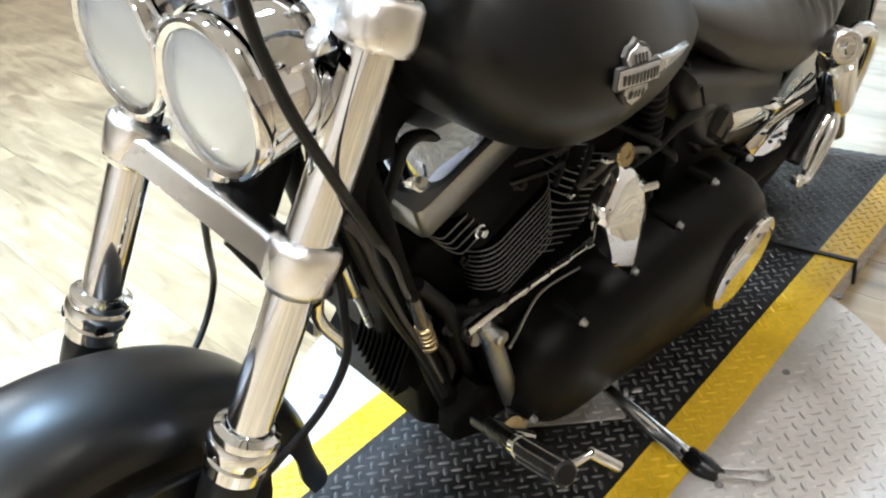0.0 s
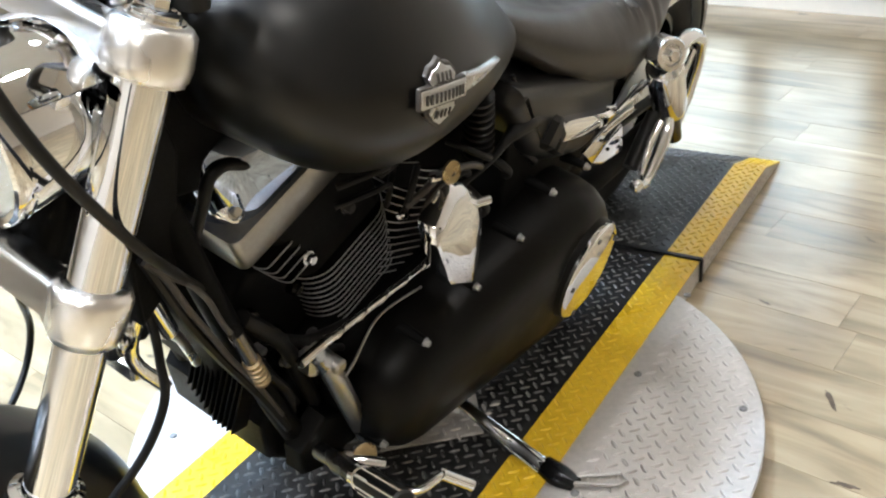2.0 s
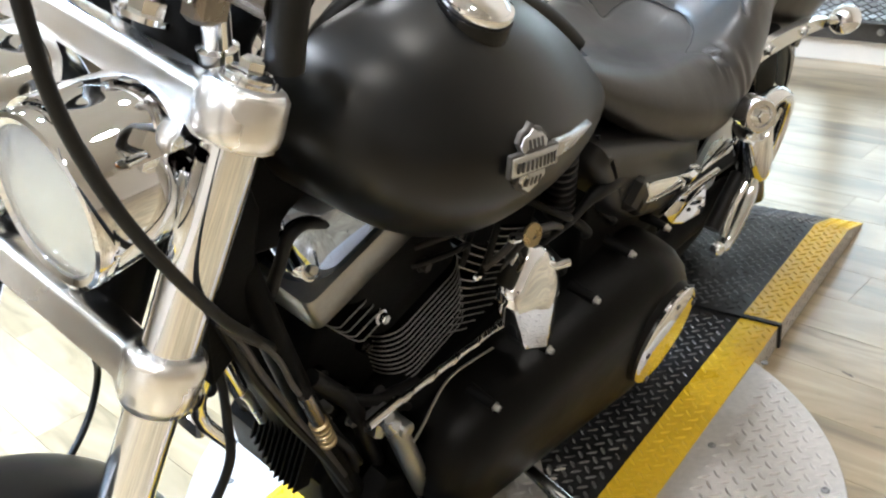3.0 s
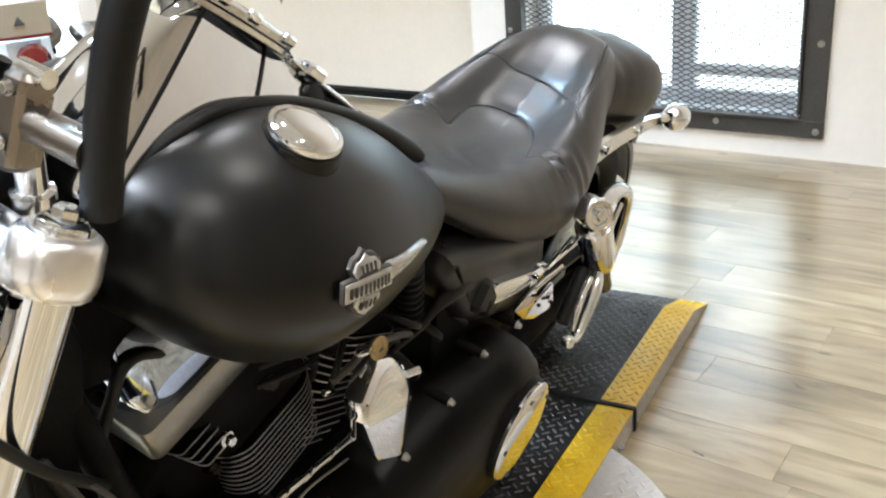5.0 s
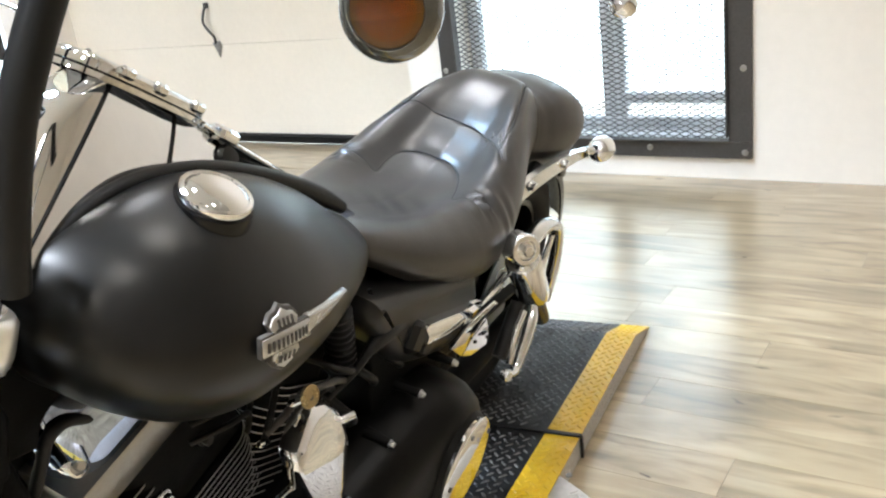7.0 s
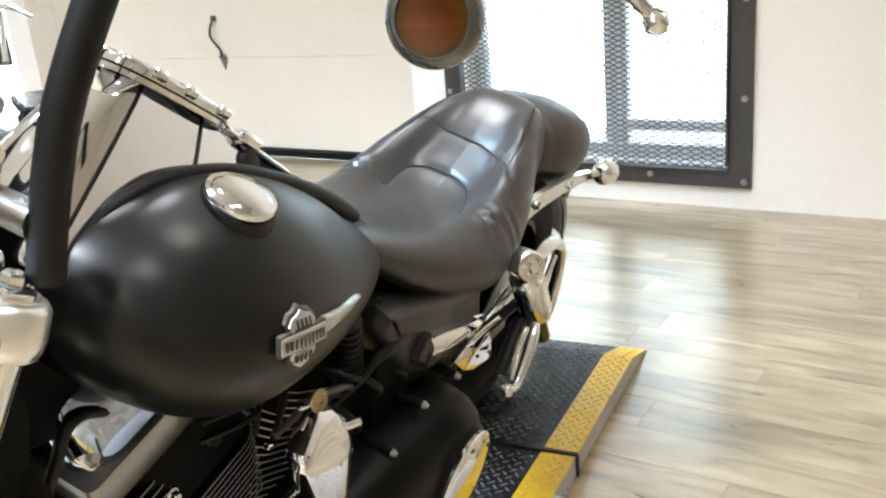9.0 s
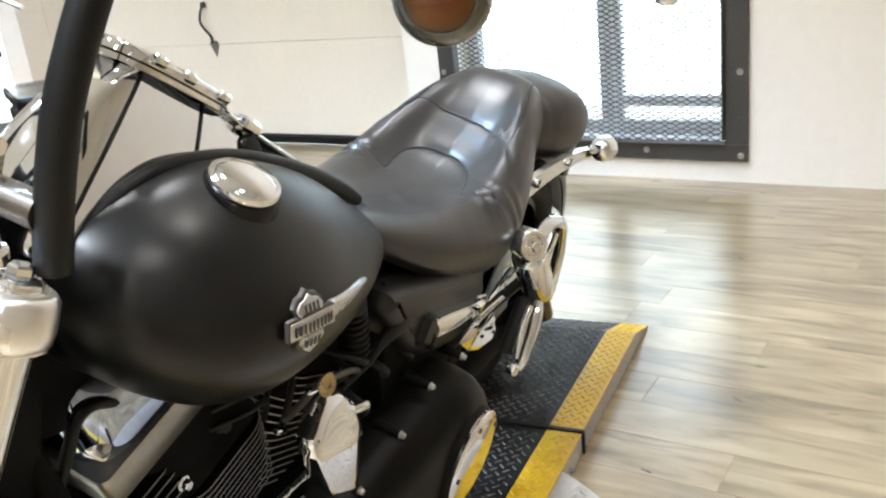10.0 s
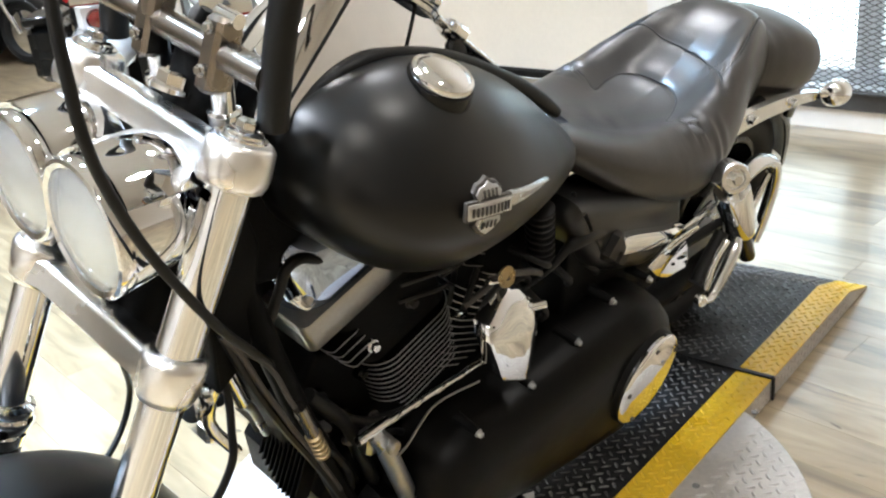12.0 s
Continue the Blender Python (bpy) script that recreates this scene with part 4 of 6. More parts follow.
for pts, r, m in (([(0.10, -1.32, 0.76), (0.11, -1.302, 0.729), (0.112, -1.274, 0.699), (0.112, -1.249, 0.66), (0.112, -1.228, 0.61), (0.112, -1.205, 0.565)], 0.0035, STEEL_DARK),
                  ([(0.10, -1.32, 0.75), (0.11, -1.302, 0.722), (0.11, -1.272, 0.656), (0.11, -1.244, 0.601), (0.11, -1.213, 0.539), (0.115, -1.17, 0.46), (0.115, -1.12, 0.36)], 0.004, STEEL_DARK),
                  ([(0.085, -1.31, 0.74), (0.095, -1.27, 0.64), (0.10, -1.22, 0.54), (0.11, -1.16, 0.43), (0.11, -1.10, 0.31)], 0.007, RUBBER)):
    part("wire_loom", Shape().tube(pts, r, 8, smooth=5), m, bike)
part("hose_ferrule", Shape().tube([(0.116, -1.213, 0.588), (0.117, -1.187, 0.523)], 0.0095, 14), BAR_GREY, bike, "dull metal hose ferrule")
knurl = Shape()
for k in range(5):
    t = k / 5
    knurl.lathe((0.117, -1.186 + 0.022 * t, 0.521 - 0.055 * t), (0, 0.36, -0.93), [(0, 0.009), (0.002, 0.0125), (0.008, 0.0125), (0.010, 0.009)], 12)
part("hose_nut", knurl, BRASS, bike, "knurled brass hose nut")
part("ground_wire", Shape().tube([(0.15, -0.851, 0.446), (0.155, -0.937, 0.469), (0.16, -0.982, 0.475), (0.17, -1.02, 0.47), (0.185, -1.061, 0.469), (0.2, -1.099, 0.483)], 0.002, 6, smooth=6), STEEL, bike, "thin bare wire along the primary cover")

# engine
CRANK = (-0.868, 0.330)
crank = Shape().prism([(-1.10, 0.21), (-1.12, 0.30), (-1.07, 0.38), (-0.96, 0.43), (-0.80, 0.43), (-0.70, 0.25), (-0.78, 0.16), (-1.04, 0.15)], lambda a, b, h: (-0.12 + h, a, b), 0.205, 0.015)
engine = part("crankcase", crank, CRINKLE, bike, "black powder-coated crankcase")


def head_point(tilt, side, h, b):
    """A point of a cylinder: h along its axis from the crank, b across it."""
    t = radians(tilt)
    return (side, CRANK[0] + math.sin(t) * h + math.cos(t) * b, CRANK[1] + math.cos(t) * h - math.sin(t) * b)


def cylinder(tilt, name, label):
    """A finned barrel, its head and the head's short front fins."""
    core = Shape()
    core.rings([[head_point(tilt, x, h, b) for x, b in rounded(0.070, 0.066, 0.05)] for h in (0.09, 0.265)])
    cyl = part(name, core, CRINKLE, bike, label)
    ring = [(x, b + (0.010 if tilt < 0 else 0.0)) for x, b in rounded(0.088, 0.094, 0.048, 8)]
    for k in range(11 if tilt < 0 else 15):
        h = 0.106 + (0.0132 if tilt < 0 else 0.0124) * k
        if k > 7 and tilt > 0:
            ring = [(x, b + 0.028) for x, b in rounded(0.090, 0.100, 0.048, 8)]
        f = Shape()
        f.rings([[head_point(tilt, x * 0.985, h - 0.0022, b * 0.985) for x, b in ring], [head_point(tilt, x * 0.985, h + 0.0022, b * 0.985) for x, b in ring]])
        part("fin", f, CRINKLE, cyl)
        e = Shape()
        e.rings([[head_point(tilt, x, h - 0.0007, b) for x, b in ring], [head_point(tilt, x, h + 0.0007, b) for x, b in ring]])
        part("fin_edge", e, FIN_EDGE, cyl, "bare machined fin edge")
    head = Shape()
    out = -0.13 if tilt < 0 else -0.09
    shape = [(x, b + 0.004) for x, b in rounded(0.084, 0.092, 0.03)]
    head.rings([[head_point(tilt, x * s, h, b * s - g) for x, b in shape] for h, s, g in ((0.246, 0.90, 0.0), (0.254, 0.97, 0.0), (0.31, 0.98, 0.01), (0.392, 1.0, 0.03), (0.402, 0.97, 0.03))])
    hd = part("head", head, CRINKLE, cyl, "black cylinder head")
    for k in range(4):
        h = 0.292 + 0.022 * k
        w = [(x, b * 0.40 - 0.084 - 0.008 * k) for x, b in rounded(0.0855, 0.08, 0.028, 6)]
        f = Shape().rings([[head_point(tilt, x * 0.985, h + q, b) for x, b in w] for q in (-0.002, 0.002)])
        part("head_fin", f, CRINKLE, hd)
        e = Shape().rings([[head_point(tilt, x, h + q, b - 0.001) for x, b in w] for q in (-0.0005, 0.0005)])
        part("fin_edge", e, FIN_EDGE, hd, "bare machined fin edge")
    return cyl


front = cylinder(-22, "cylinder", "black finned front cylinder with machined fin edges")
rear = cylinder(24, "cylinder", "black finned rear cylinder with machined fin edges")
# rocker boxes
for tilt, mid in ((-22, -0.060), (24, 0.02)):
    rail = Shape()
    rail.rings([[head_point(tilt, x * s, h, b * s + mid) for x, b in rounded(0.090, 0.104, 0.012)] for h, s in ((0.394, 0.985), (0.397, 1.0), (0.444, 1.0), (0.448, 0.985))])
    rocker = part("rocker_base", rail, ALLOY_DULL, bike, "brushed rocker box base")
    dome = Shape()
    dome.rings([[head_point(tilt, x * s, h, b * q + mid) for x, b in rounded(0.082, 0.092, 0.052, 9)] for h, s, q in ((0.448, 1.0, 1.0), (0.462, 1.005, 1.005), (0.490, 0.99, 1.0), (0.512, 0.95, 0.985), (0.530, 0.88, 0.96), (0.543, 0.76, 0.92), (0.551, 0.60, 0.85), (0.555, 0.40, 0.74))])
    # the cover's blue is a reflection put into the base colour
    part("rocker_cover", dome, CHROME_SKY_TINT, rocker, "chrome rocker cover, blue reflection put into its colour")
    for sb in (-0.072, 0.06):
        o, p = head_point(tilt, 0.056, 0.462, sb + mid), head_point(tilt, 0.091, 0.478, sb + mid)
        part("bolt_boss", Shape().lathe(o, Vector(p) - Vector(o), [(0, 0.0165), (0.012, 0.0150), (0.016, 0.0140), (0.017, 0.0110), (0.012, 0.0100)], 24), CHROME, rocker)
        part("cover_bolt", Shape().bolt(Vector(o).lerp(Vector(p), 0.28), Vector(p) - Vector(o), 0.007, 0.010), ALLOY, rocker)
    rib = Shape().rings([[head_point(tilt, x, h, b + mid) for x, b in ((0.0835 - (h - 0.442) * 0.18, q), (0.0835 - (h - 0.442) * 0.18, q + 0.004), (0.03, q + 0.004), (0.03, q))] for h, q in ((0.442, 0.0), (0.505, 0.005))])
    part("cover_rib", rib, GLOSS, rocker)

# plug wire over the front rocker cover, exhaust studs and head bolts
part("plug_wire", Shape().tube([(0.05, -1.07, 0.735), (0.07, -1.126, 0.748), (0.07, -1.148, 0.768), (0.07, -1.180, 0.785), (0.07, -1.204, 0.778), (0.07, -1.214, 0.749), (0.068, -1.224, 0.715), (0.06, -1.235, 0.66)], 0.0075, 10, smooth=6), RUBBER, bike, "black spark plug wire")
for p in ((0.084, -1.049, 0.585), (0.084, -0.975, 0.630)):
    b = part("head_bolt", Shape().bolt(p, (1, 0, 0.1), 0.008, 0.012), CHROME if p[1] < -1.0 else STEEL_DARK, bike)
for zz in (0.0, 0.03):
    part("vent_hose", Shape().tube([(0.10, -1.02, 0.66 + zz), (0.13, -0.98, 0.68 + zz), (0.12, -0.93, 0.66 + zz), (0.10, -0.90, 0.60 + zz)], 0.0045, 10, smooth=5), RUBBER, bike)

# added block: keeps the gap by the down tubes dark, hiding the lit deck
gap_block = Shape().prism([(-1.175, 0.50), (-1.12, 0.58), (-1.03, 0.56), (-0.97, 0.46), (-0.98, 0.38), (-1.10, 0.34), (-1.16, 0.40)], lambda a, b, h: (-0.13 + h, a, b), 0.175, 0.018)
part("dark_gap_filler", gap_block, CRINKLE, bike, "added black block that darkens the gap before the engine")
for y, z, r in ((-1.12, 0.50, 0.016), (-1.07, 0.43, 0.020), (-1.03, 0.50, 0.013), (-1.13, 0.42, 0.012)):
    part("mount_boss", Shape().lathe((0.040, y, z), (1, -0.1, 0.1), [(0, r), (0.018, r * 0.9), (0.022, r * 0.6), (0.020, r * 0.35)], 18), GLOSS, bike)
# hoses and wiring tucked between the frame and the crankcase
for pts, r in (([(0.085, -1.17, 0.56), (0.095, -1.10, 0.47), (0.09, -1.06, 0.38), (0.10, -1.03, 0.30)], 0.012), ([(0.09, -1.13, 0.50), (0.10, -1.06, 0.45), (0.095, -1.0, 0.42), (0.09, -0.95, 0.40)], 0.009),
               ([(0.08, -1.16, 0.48), (0.11, -1.11, 0.40), (0.10, -1.08, 0.32)], 0.007), ([(0.10, -1.06, 0.41), (0.105, -1.00, 0.395), (0.10, -0.96, 0.36)], 0.006)):
    part("oil_line", Shape().tube(pts, r, 10, smooth=6), RUBBER, bike, "black oil line")
for y, z in ((-1.085, 0.42), (-1.04, 0.36), (-1.03, 0.435), (-1.10, 0.345)):
    part("case_bolt", Shape().bolt((0.085, y, z), (1, -0.3, 0.2), 0.007, 0.012), STEEL_DARK, bike)

# primary cover
P2 = (-0.487, 0.335)
pc = Shape().prism(stadium((-0.885, 0.297), 0.122, (-0.502, 0.322), 0.167, 26), lambda a, b, h: (0.10 + h * (1.0 + 0.26 * max(0.0, min(1.0, (a + 0.90) / 0.40))), a, b), 0.140, 0.066, 0.006)
primary = part("primary_cover", pc, SATIN, bike, "satin black primary cover")
part("clutch_boss", Shape().lathe((0.235, P2[0], P2[1]), (1, 0, 0), [(0, 0.112), (0.025, 0.108), (0.044, 0.100), (0.050, 0.097)], 64), SATIN, primary)
derby = Shape().lathe((0.284, P2[0], P2[1]), (1, 0, 0), [(-0.001, 0.094), (0.0, 0.0975), (0.006, 0.0985), (0.009, 0.0965), (0.0115, 0.090), (0.013, 0.070), (0.0145, 0.040), (0.015, 0.001)], 64)
dc = part("derby_cover", derby, CHROME, primary, "round chrome clutch cover")
for k in range(5):
    a = 2 * math.pi * k / 5 + 0.5
    part("cover_screw", Shape().lathe((0.2955, P2[0] + 0.083 * math.cos(a), P2[1] + 0.083 * math.sin(a)), (1, 0, 0), [(0, 0.005), (0.0025, 0.005), (0.003, 0.003), (0.001, 0.002)], 12), STEEL_DARK, dc)
for y, z in ((-0.783, 0.439), (-0.914, 0.413), (-0.974, 0.329), (-0.656, 0.465), (-0.563, 0.51), (-0.43, 0.50), (-0.99, 0.25), (-0.80, 0.19), (-0.64, 0.19)):
    part("bolt_boss", Shape().lathe((0.16, y, z), (1, 0, 0), [(0, 0.011), (0.044, 0.0074), (0.048, 0.006)], 16), CRINKLE, primary)
    part("cover_bolt", Shape().bolt((0.207, y, z), (1, 0, 0), 0.0055, 0.009), ALLOY, primary)
lip = Shape().prism(stadium((-0.885, 0.297), 0.118, (-0.502, 0.322), 0.168, 26), lambda a, b, h: (0.085 + h, a, b), 0.05, 0.008)
part("inner_primary", lip, CRINKLE, primary, "black inner primary case")

# horn cover between the cylinders, with a brass tag
def horn_skin(a, b, h):
    """The cover's face: a bright upper facet and a lower one, breaking along a sloping ridge."""
    d = b - (0.604 - 0.24 * (a + 0.925))
    lean = (0.45 * d if d > 0 else 0.16 * d) + 0.20 * max(0.0, a + 0.838)
    return (0.203 + h - lean, a, b)


horn_line = spline([(-0.936, 0.609), (-0.931, 0.630), (-0.915, 0.639), (-0.898, 0.648), (-0.875, 0.657), (-0.852, 0.655), (-0.832, 0.644), (-0.813, 0.628), (-0.799, 0.611), (-0.794, 0.590), (-0.802, 0.550), (-0.812, 0.518), (-0.825, 0.490), (-0.845, 0.493), (-0.870, 0.506), (-0.897, 0.523), (-0.912, 0.555), (-0.927, 0.588), (-0.936, 0.609)], 3)[:-1]
hc = Shape()
mid_y, mid_z = -0.862, 0.580
hood = []
for inset, h in ((0.0, -0.020), (0.0, 0.0), (0.03, 0.007), (0.09, 0.010), (0.30, 0.0115), (0.55, 0.012), (0.8, 0.012), (0.99, 0.012)):
    hood.append([horn_skin(y + (mid_y - y) * inset, z + (mid_z - z) * inset, h) for y, z in horn_line])
hc.rings(hood)
horn = part("horn_cover", hc, CHROME, bike, "faceted chrome horn cover", 24)
part("cover_slot", Shape().box((0.198, -0.921, 0.612), (0.010, 0.006, 0.034), 0.002), GLOSS, horn)
part("mount_stud", Shape().tube([(0.18, -0.83, 0.60), (0.20, -0.785, 0.605)], 0.007, 10), CHROME, horn)
tag = Shape().lathe((0.185, -0.890, 0.695), (1, -0.15, 0.35), [(0, 0.016), (0.002, 0.017), (0.004, 0.016), (0.003, 0.012), (0.0035, 0.001)], 28)
part("round_tag", tag, BRASS, bike, "round worn brass choke knob")
part("tag_stem", Shape().tube([(0.15, -0.875, 0.665), (0.188, -0.890, 0.695)], 0.005, 8), STEEL_DARK, bike)

# shift linkage and forward controls
rod = Shape().tube([(0.145, -1.105, 0.488), (0.155, -0.86, 0.500)], 0.0048, 12)
for k in range(26):
    t = k / 26
    a = k * 1.2
    y, z = -1.10 + 0.235 * t, 0.4882 + 0.0118 * t
    rod.tube([(0.1462 + 0.009 * t + math.cos(a) * 0.0034, y, z + math.sin(a) * 0.0034), (0.1462 + 0.009 * t + math.cos(a + 1.2) * 0.0034, y + 0.009, z + math.sin(a + 1.2) * 0.0034)], 0.0027, 6)
shift = part("shift_rod", rod, CHROME, bike, "twisted chrome shift rod")
part("rod_end", Shape().tube([(0.145, -1.125, 0.487), (0.145, -1.065, 0.4895)], 0.0075, 10), CHROME, shift)
part("rod_end", Shape().tube([(0.155, -0.865, 0.499), (0.156, -0.845, 0.501)], 0.007, 10), CHROME, shift)
part("shift_arm", Shape().tube([(0.148, -1.093, 0.480), (0.152, -1.068, 0.435), (0.157, -1.03, 0.35), (0.160, -0.99, 0.26), (0.162, -0.968, 0.21)], [0.012, 0.015, 0.016, 0.015, 0.012], 14, smooth=5), ALLOY, bike, "chrome shift arm")
clev = Shape().box((0.13, -1.085, 0.45), (0.03, 0.025, 0.04), 0.006)
clev.lathe((0.12, -1.07, 0.455), (1, 0, 0), [(0, 0.012), (0.05, 0.012), (0.053, 0.009)], 12)
part("clevis", clev, ALLOY, bike)
mount = Shape().prism([(-1.10, 0.27), (-1.05, 0.31), (-0.97, 0.26), (-0.965, 0.19), (-1.02, 0.17), (-1.09, 0.21)], lambda a, b, h: (0.105 + h, a, b), 0.035, 0.008)
part("control_mount", mount, CRINKLE, bike, "black forward-control mount")
peg = Shape().tube([(0.235, -1.144, 0.378), (0.285, -1.165, 0.412)], 0.0145, 16)
peg.tube([(0.19, -1.124, 0.345), (0.24, -1.146, 0.381)], 0.0125, 14)
footpeg = part("footpeg", peg, GLOSS, bike, "black rubber footpeg with chrome ends")
pd = Vector((0.19, -0.08, 0.138)).normalized()
p0 = Vector((0.285, -1.165, 0.412))
part("peg_collar", Shape().lathe(p0 - pd * 0.01, pd, [(0, 0.011), (0.003, 0.0165), (0.014, 0.0165), (0.017, 0.012)], 20), CHROME, footpeg)
part("peg_rubber", Shape().lathe(p0 + pd * 0.008, pd, [(0, 0.013), (0.004, 0.0165), (0.10, 0.0165), (0.104, 0.013)], 22), RUBBER, footpeg)
for k in range(8):
    a = 2 * math.pi * k / 8
    s1 = pd.cross(Vector((0, 0, 1))).normalized()
    s2 = pd.cross(s1)
    o = (s1 * math.cos(a) + s2 * math.sin(a)) * 0.0162
    part("peg_rib", Shape().tube([p0 + pd * 0.012 + o, p0 + pd * 0.108 + o], 0.0022, 6), CHROME, footpeg)
sp = Shape().tube([(0.20, -1.01, 0.205), (0.25, -1.022, 0.222), (0.295, -1.018, 0.238), (0.316, -0.984, 0.264)], 0.0065, 12, smooth=4)
shifter = part("shift_lever", sp, CHROME, bike, "chrome toe shift lever")
part("shift_peg", Shape().tube([(0.314, -0.988, 0.264), (0.352, -0.953, 0.234)], 0.009, 14), CHROME, shifter)
part("heel_bracket", Shape().tube([(0.15, -1.06, 0.25), (0.19, -1.05, 0.26), (0.235, -1.02, 0.255)], [0.012, 0.011, 0.008], 12, smooth=4, flat=0.6), CHROME_SOFT, bike)
part("pivot_cap", Shape().lathe((0.20, -1.03, 0.25), (1, -0.3, 0.4), [(0, 0.022), (0.004, 0.024), (0.008, 0.02), (0.01, 0.006)], 20), BRASS, bike, "tarnished brass-coloured pivot cap")

# kickstand, resting on the turntable
ks = Shape().tube([(0.17, -0.74, 0.135), (0.24, -0.742, 0.128), (0.33, -0.748, 0.118), (0.40, -0.76, 0.122)], [0.011, 0.013, 0.018, 0.021], 16, smooth=5, flat=0.8)
stand = part("kickstand", ks, CHROME, bike, "chrome kickstand, let down")
part("stand_foot", Shape().tube([(0.395, -0.755, 0.125), (0.43, -0.765, 0.133), (0.462, -0.770, 0.142)], [0.021, 0.025, 0.016], 16, smooth=4, flat=0.6), GLOSS, stand, "dark worn stand foot")
part("stand_loop", Shape().tube([(0.455, -0.775, 0.146), (0.52, -0.745, 0.166), (0.53, -0.728, 0.168), (0.515, -0.715, 0.164), (0.455, -0.755, 0.144)], 0.0035, 8), STEEL, stand, "bent wire stand loop")

# ---- tank, console and seat ----
TANK = [  # y, ridge height, half width, height of the widest line, underside
    (-1.232, 0.950, 0.085, 0.917, 0.892), (-1.224, 0.975, 0.135, 0.914, 0.868), (-1.198, 1.002, 0.185, 0.907, 0.834), (-1.14, 1.026, 0.227, 0.897, 0.791), (-1.06, 1.033, 0.245, 0.885, 0.760),
    (-0.97, 1.014, 0.240, 0.872, 0.752), (-0.88, 0.976, 0.220, 0.857, 0.755), (-0.79, 0.925, 0.189, 0.840, 0.755), (-0.71, 0.868, 0.152, 0.817, 0.753), (-0.64, 0.829, 0.105, 0.798, 0.759), (-0.60, 0.808, 0.050, 0.790, 0.773)]


def tank_section(zt, w, zm, zb):
    """Half a cross-section, from the groove beside the console round to the underside."""
    h = zt - zm
    pts = [(0.0, zt - 0.035), (min(0.055, w * 0.4), zt - 0.012), (w * 0.42, zt - h * 0.03), (w * 0.70, zt - h * 0.24), (w * 0.93, zm + h * 0.34), (w, zm), (w * 0.95, zm - (zm - zb) * 0.42), (w * 0.76, zb + (zm - zb) * 0.17), (w * 0.45, zb + 0.006), (0.0, zb)]
    return spline(pts, 4)


def tank():
    rings = []
    for y, zt, w, zm, zb in spline(TANK, 5):
        half = tank_section(zt, w, zm, zb)
        rings.append([(x, y, z) for x, z in half] + [(-x, y, z) for x, z in reversed(half[1:-1])])
    return Shape().rings(rings)


part("fuel_tank", tank(), DENIM, bike, "matte black teardrop fuel tank", angle=60)
# black edging strip along the console
edge = [(-1.222, 0.955), (-1.205, 0.982), (-1.17, 1.006), (-1.12, 1.024), (-1.06, 1.027), (-0.97, 1.009), (-0.88, 0.974), (-0.79, 0.929), (-0.72, 0.888), (-0.66, 0.850)]
for sgn in (1, -1):
    part("console_edging", Shape().tube([(sgn * 0.070, y, z) for y, z in edge], [0.008, 0.009, 0.009, 0.009, 0.009, 0.009, 0.010, 0.013, 0.014, 0.010], 10, smooth=5), RUBBER, bike, "black rubber edging beside the console")
gauge_axis = Vector((0.28, 0.06, 1)).normalized()
CAP = Vector((0.143, -1.040, 1.0295)) - gauge_axis * 0.022
gauge = Shape().lathe(CAP, gauge_axis, [(0.010, 0.036), (0.0115, 0.0390), (0.0165, 0.0400), (0.0195, 0.0385), (0.0205, 0.0345), (0.0195, 0.0335), (0.0205, 0.0325), (0.0225, 0.026), (0.0238, 0.016), (0.0242, 0.001)], 48)
gg = part("tank_cap", gauge, CHROME, bike, "round chrome tank cap")
part("cap_base", Shape().lathe(CAP - gauge_axis * 0.02, gauge_axis, [(0, 0.046), (0.022, 0.043), (0.030, 0.0415), (0.0325, 0.036)], 40), GLOSS, gg, "black cap rim")

CONSOLE = [  # y of the ridge, half width, top height, base height, forward slant
    (-1.055, 0.078, 1.128, 0.985, 1.25), (-1.02, 0.078, 1.106, 0.992, 1.1), (-0.97, 0.077, 1.070, 0.985, 0.9), (-0.91, 0.072, 1.026, 0.955, 0.7), (-0.85, 0.064, 0.982, 0.925, 0.5), (-0.79, 0.052, 0.934, 0.892, 0.3), (-0.73, 0.034, 0.892, 0.865, 0.1), (-0.70, 0.014, 0.872, 0.855, 0.0)]


def console_ring(y, w, zt, zb, slant):
    zt = max(zt, zb + 0.004)
    h = zt - zb
    half = spline([(0, zt), (w * 0.24, zt - 0.015 * h), (w * 0.40, zt - 0.09 * h), (w * 0.60, zt - 0.36 * h), (w * 0.80, zt - 0.68 * h), (w, zb)], 5)
    full = [(x, z) for x, z in half] + [(-x, z) for x, z in reversed(half[1:])]
    return [(x, y - (zt - z) * slant, z) for x, z in full]


cs = part("console", Shape().rings([console_ring(*row) for row in spline(CONSOLE, 6)]), CHROME, bike, "tall polished chrome dash console", angle=50)
seam = console_ring(*CONSOLE[0])
nose_rings = []
for scale, fore, fall in ((0.995, 0.003, 0.003), (0.985, 0.022, 0.006), (0.95, 0.048, 0.012), (0.89, 0.072, 0.020), (0.78, 0.092, 0.032), (0.60, 0.106, 0.046), (0.34, 0.114, 0.058), (0.03, 0.117, 0.064)):
    ring = []
    for x, y, z in seam:
        up = (z - 0.985) / 0.143
        ring.append((x * scale, y - fore * (0.10 + 0.90 * up ** 0.8 if up > 0 else 0.10), z - fall * max(up, 0.0)))
    nose_rings.append(ring)
part("front_panel", Shape().rings(nose_rings), CHROME, cs, "chrome nose panel of the console", 50)
part("panel_joint", Shape().tube([(x * 1.004, y, z + 0.0006) for x, y, z in seam], 0.0018, 8), GLOSS, cs)
rib_row = console_ring(*min(spline(CONSOLE, 6), key=lambda row: abs(row[0] + 0.968)))
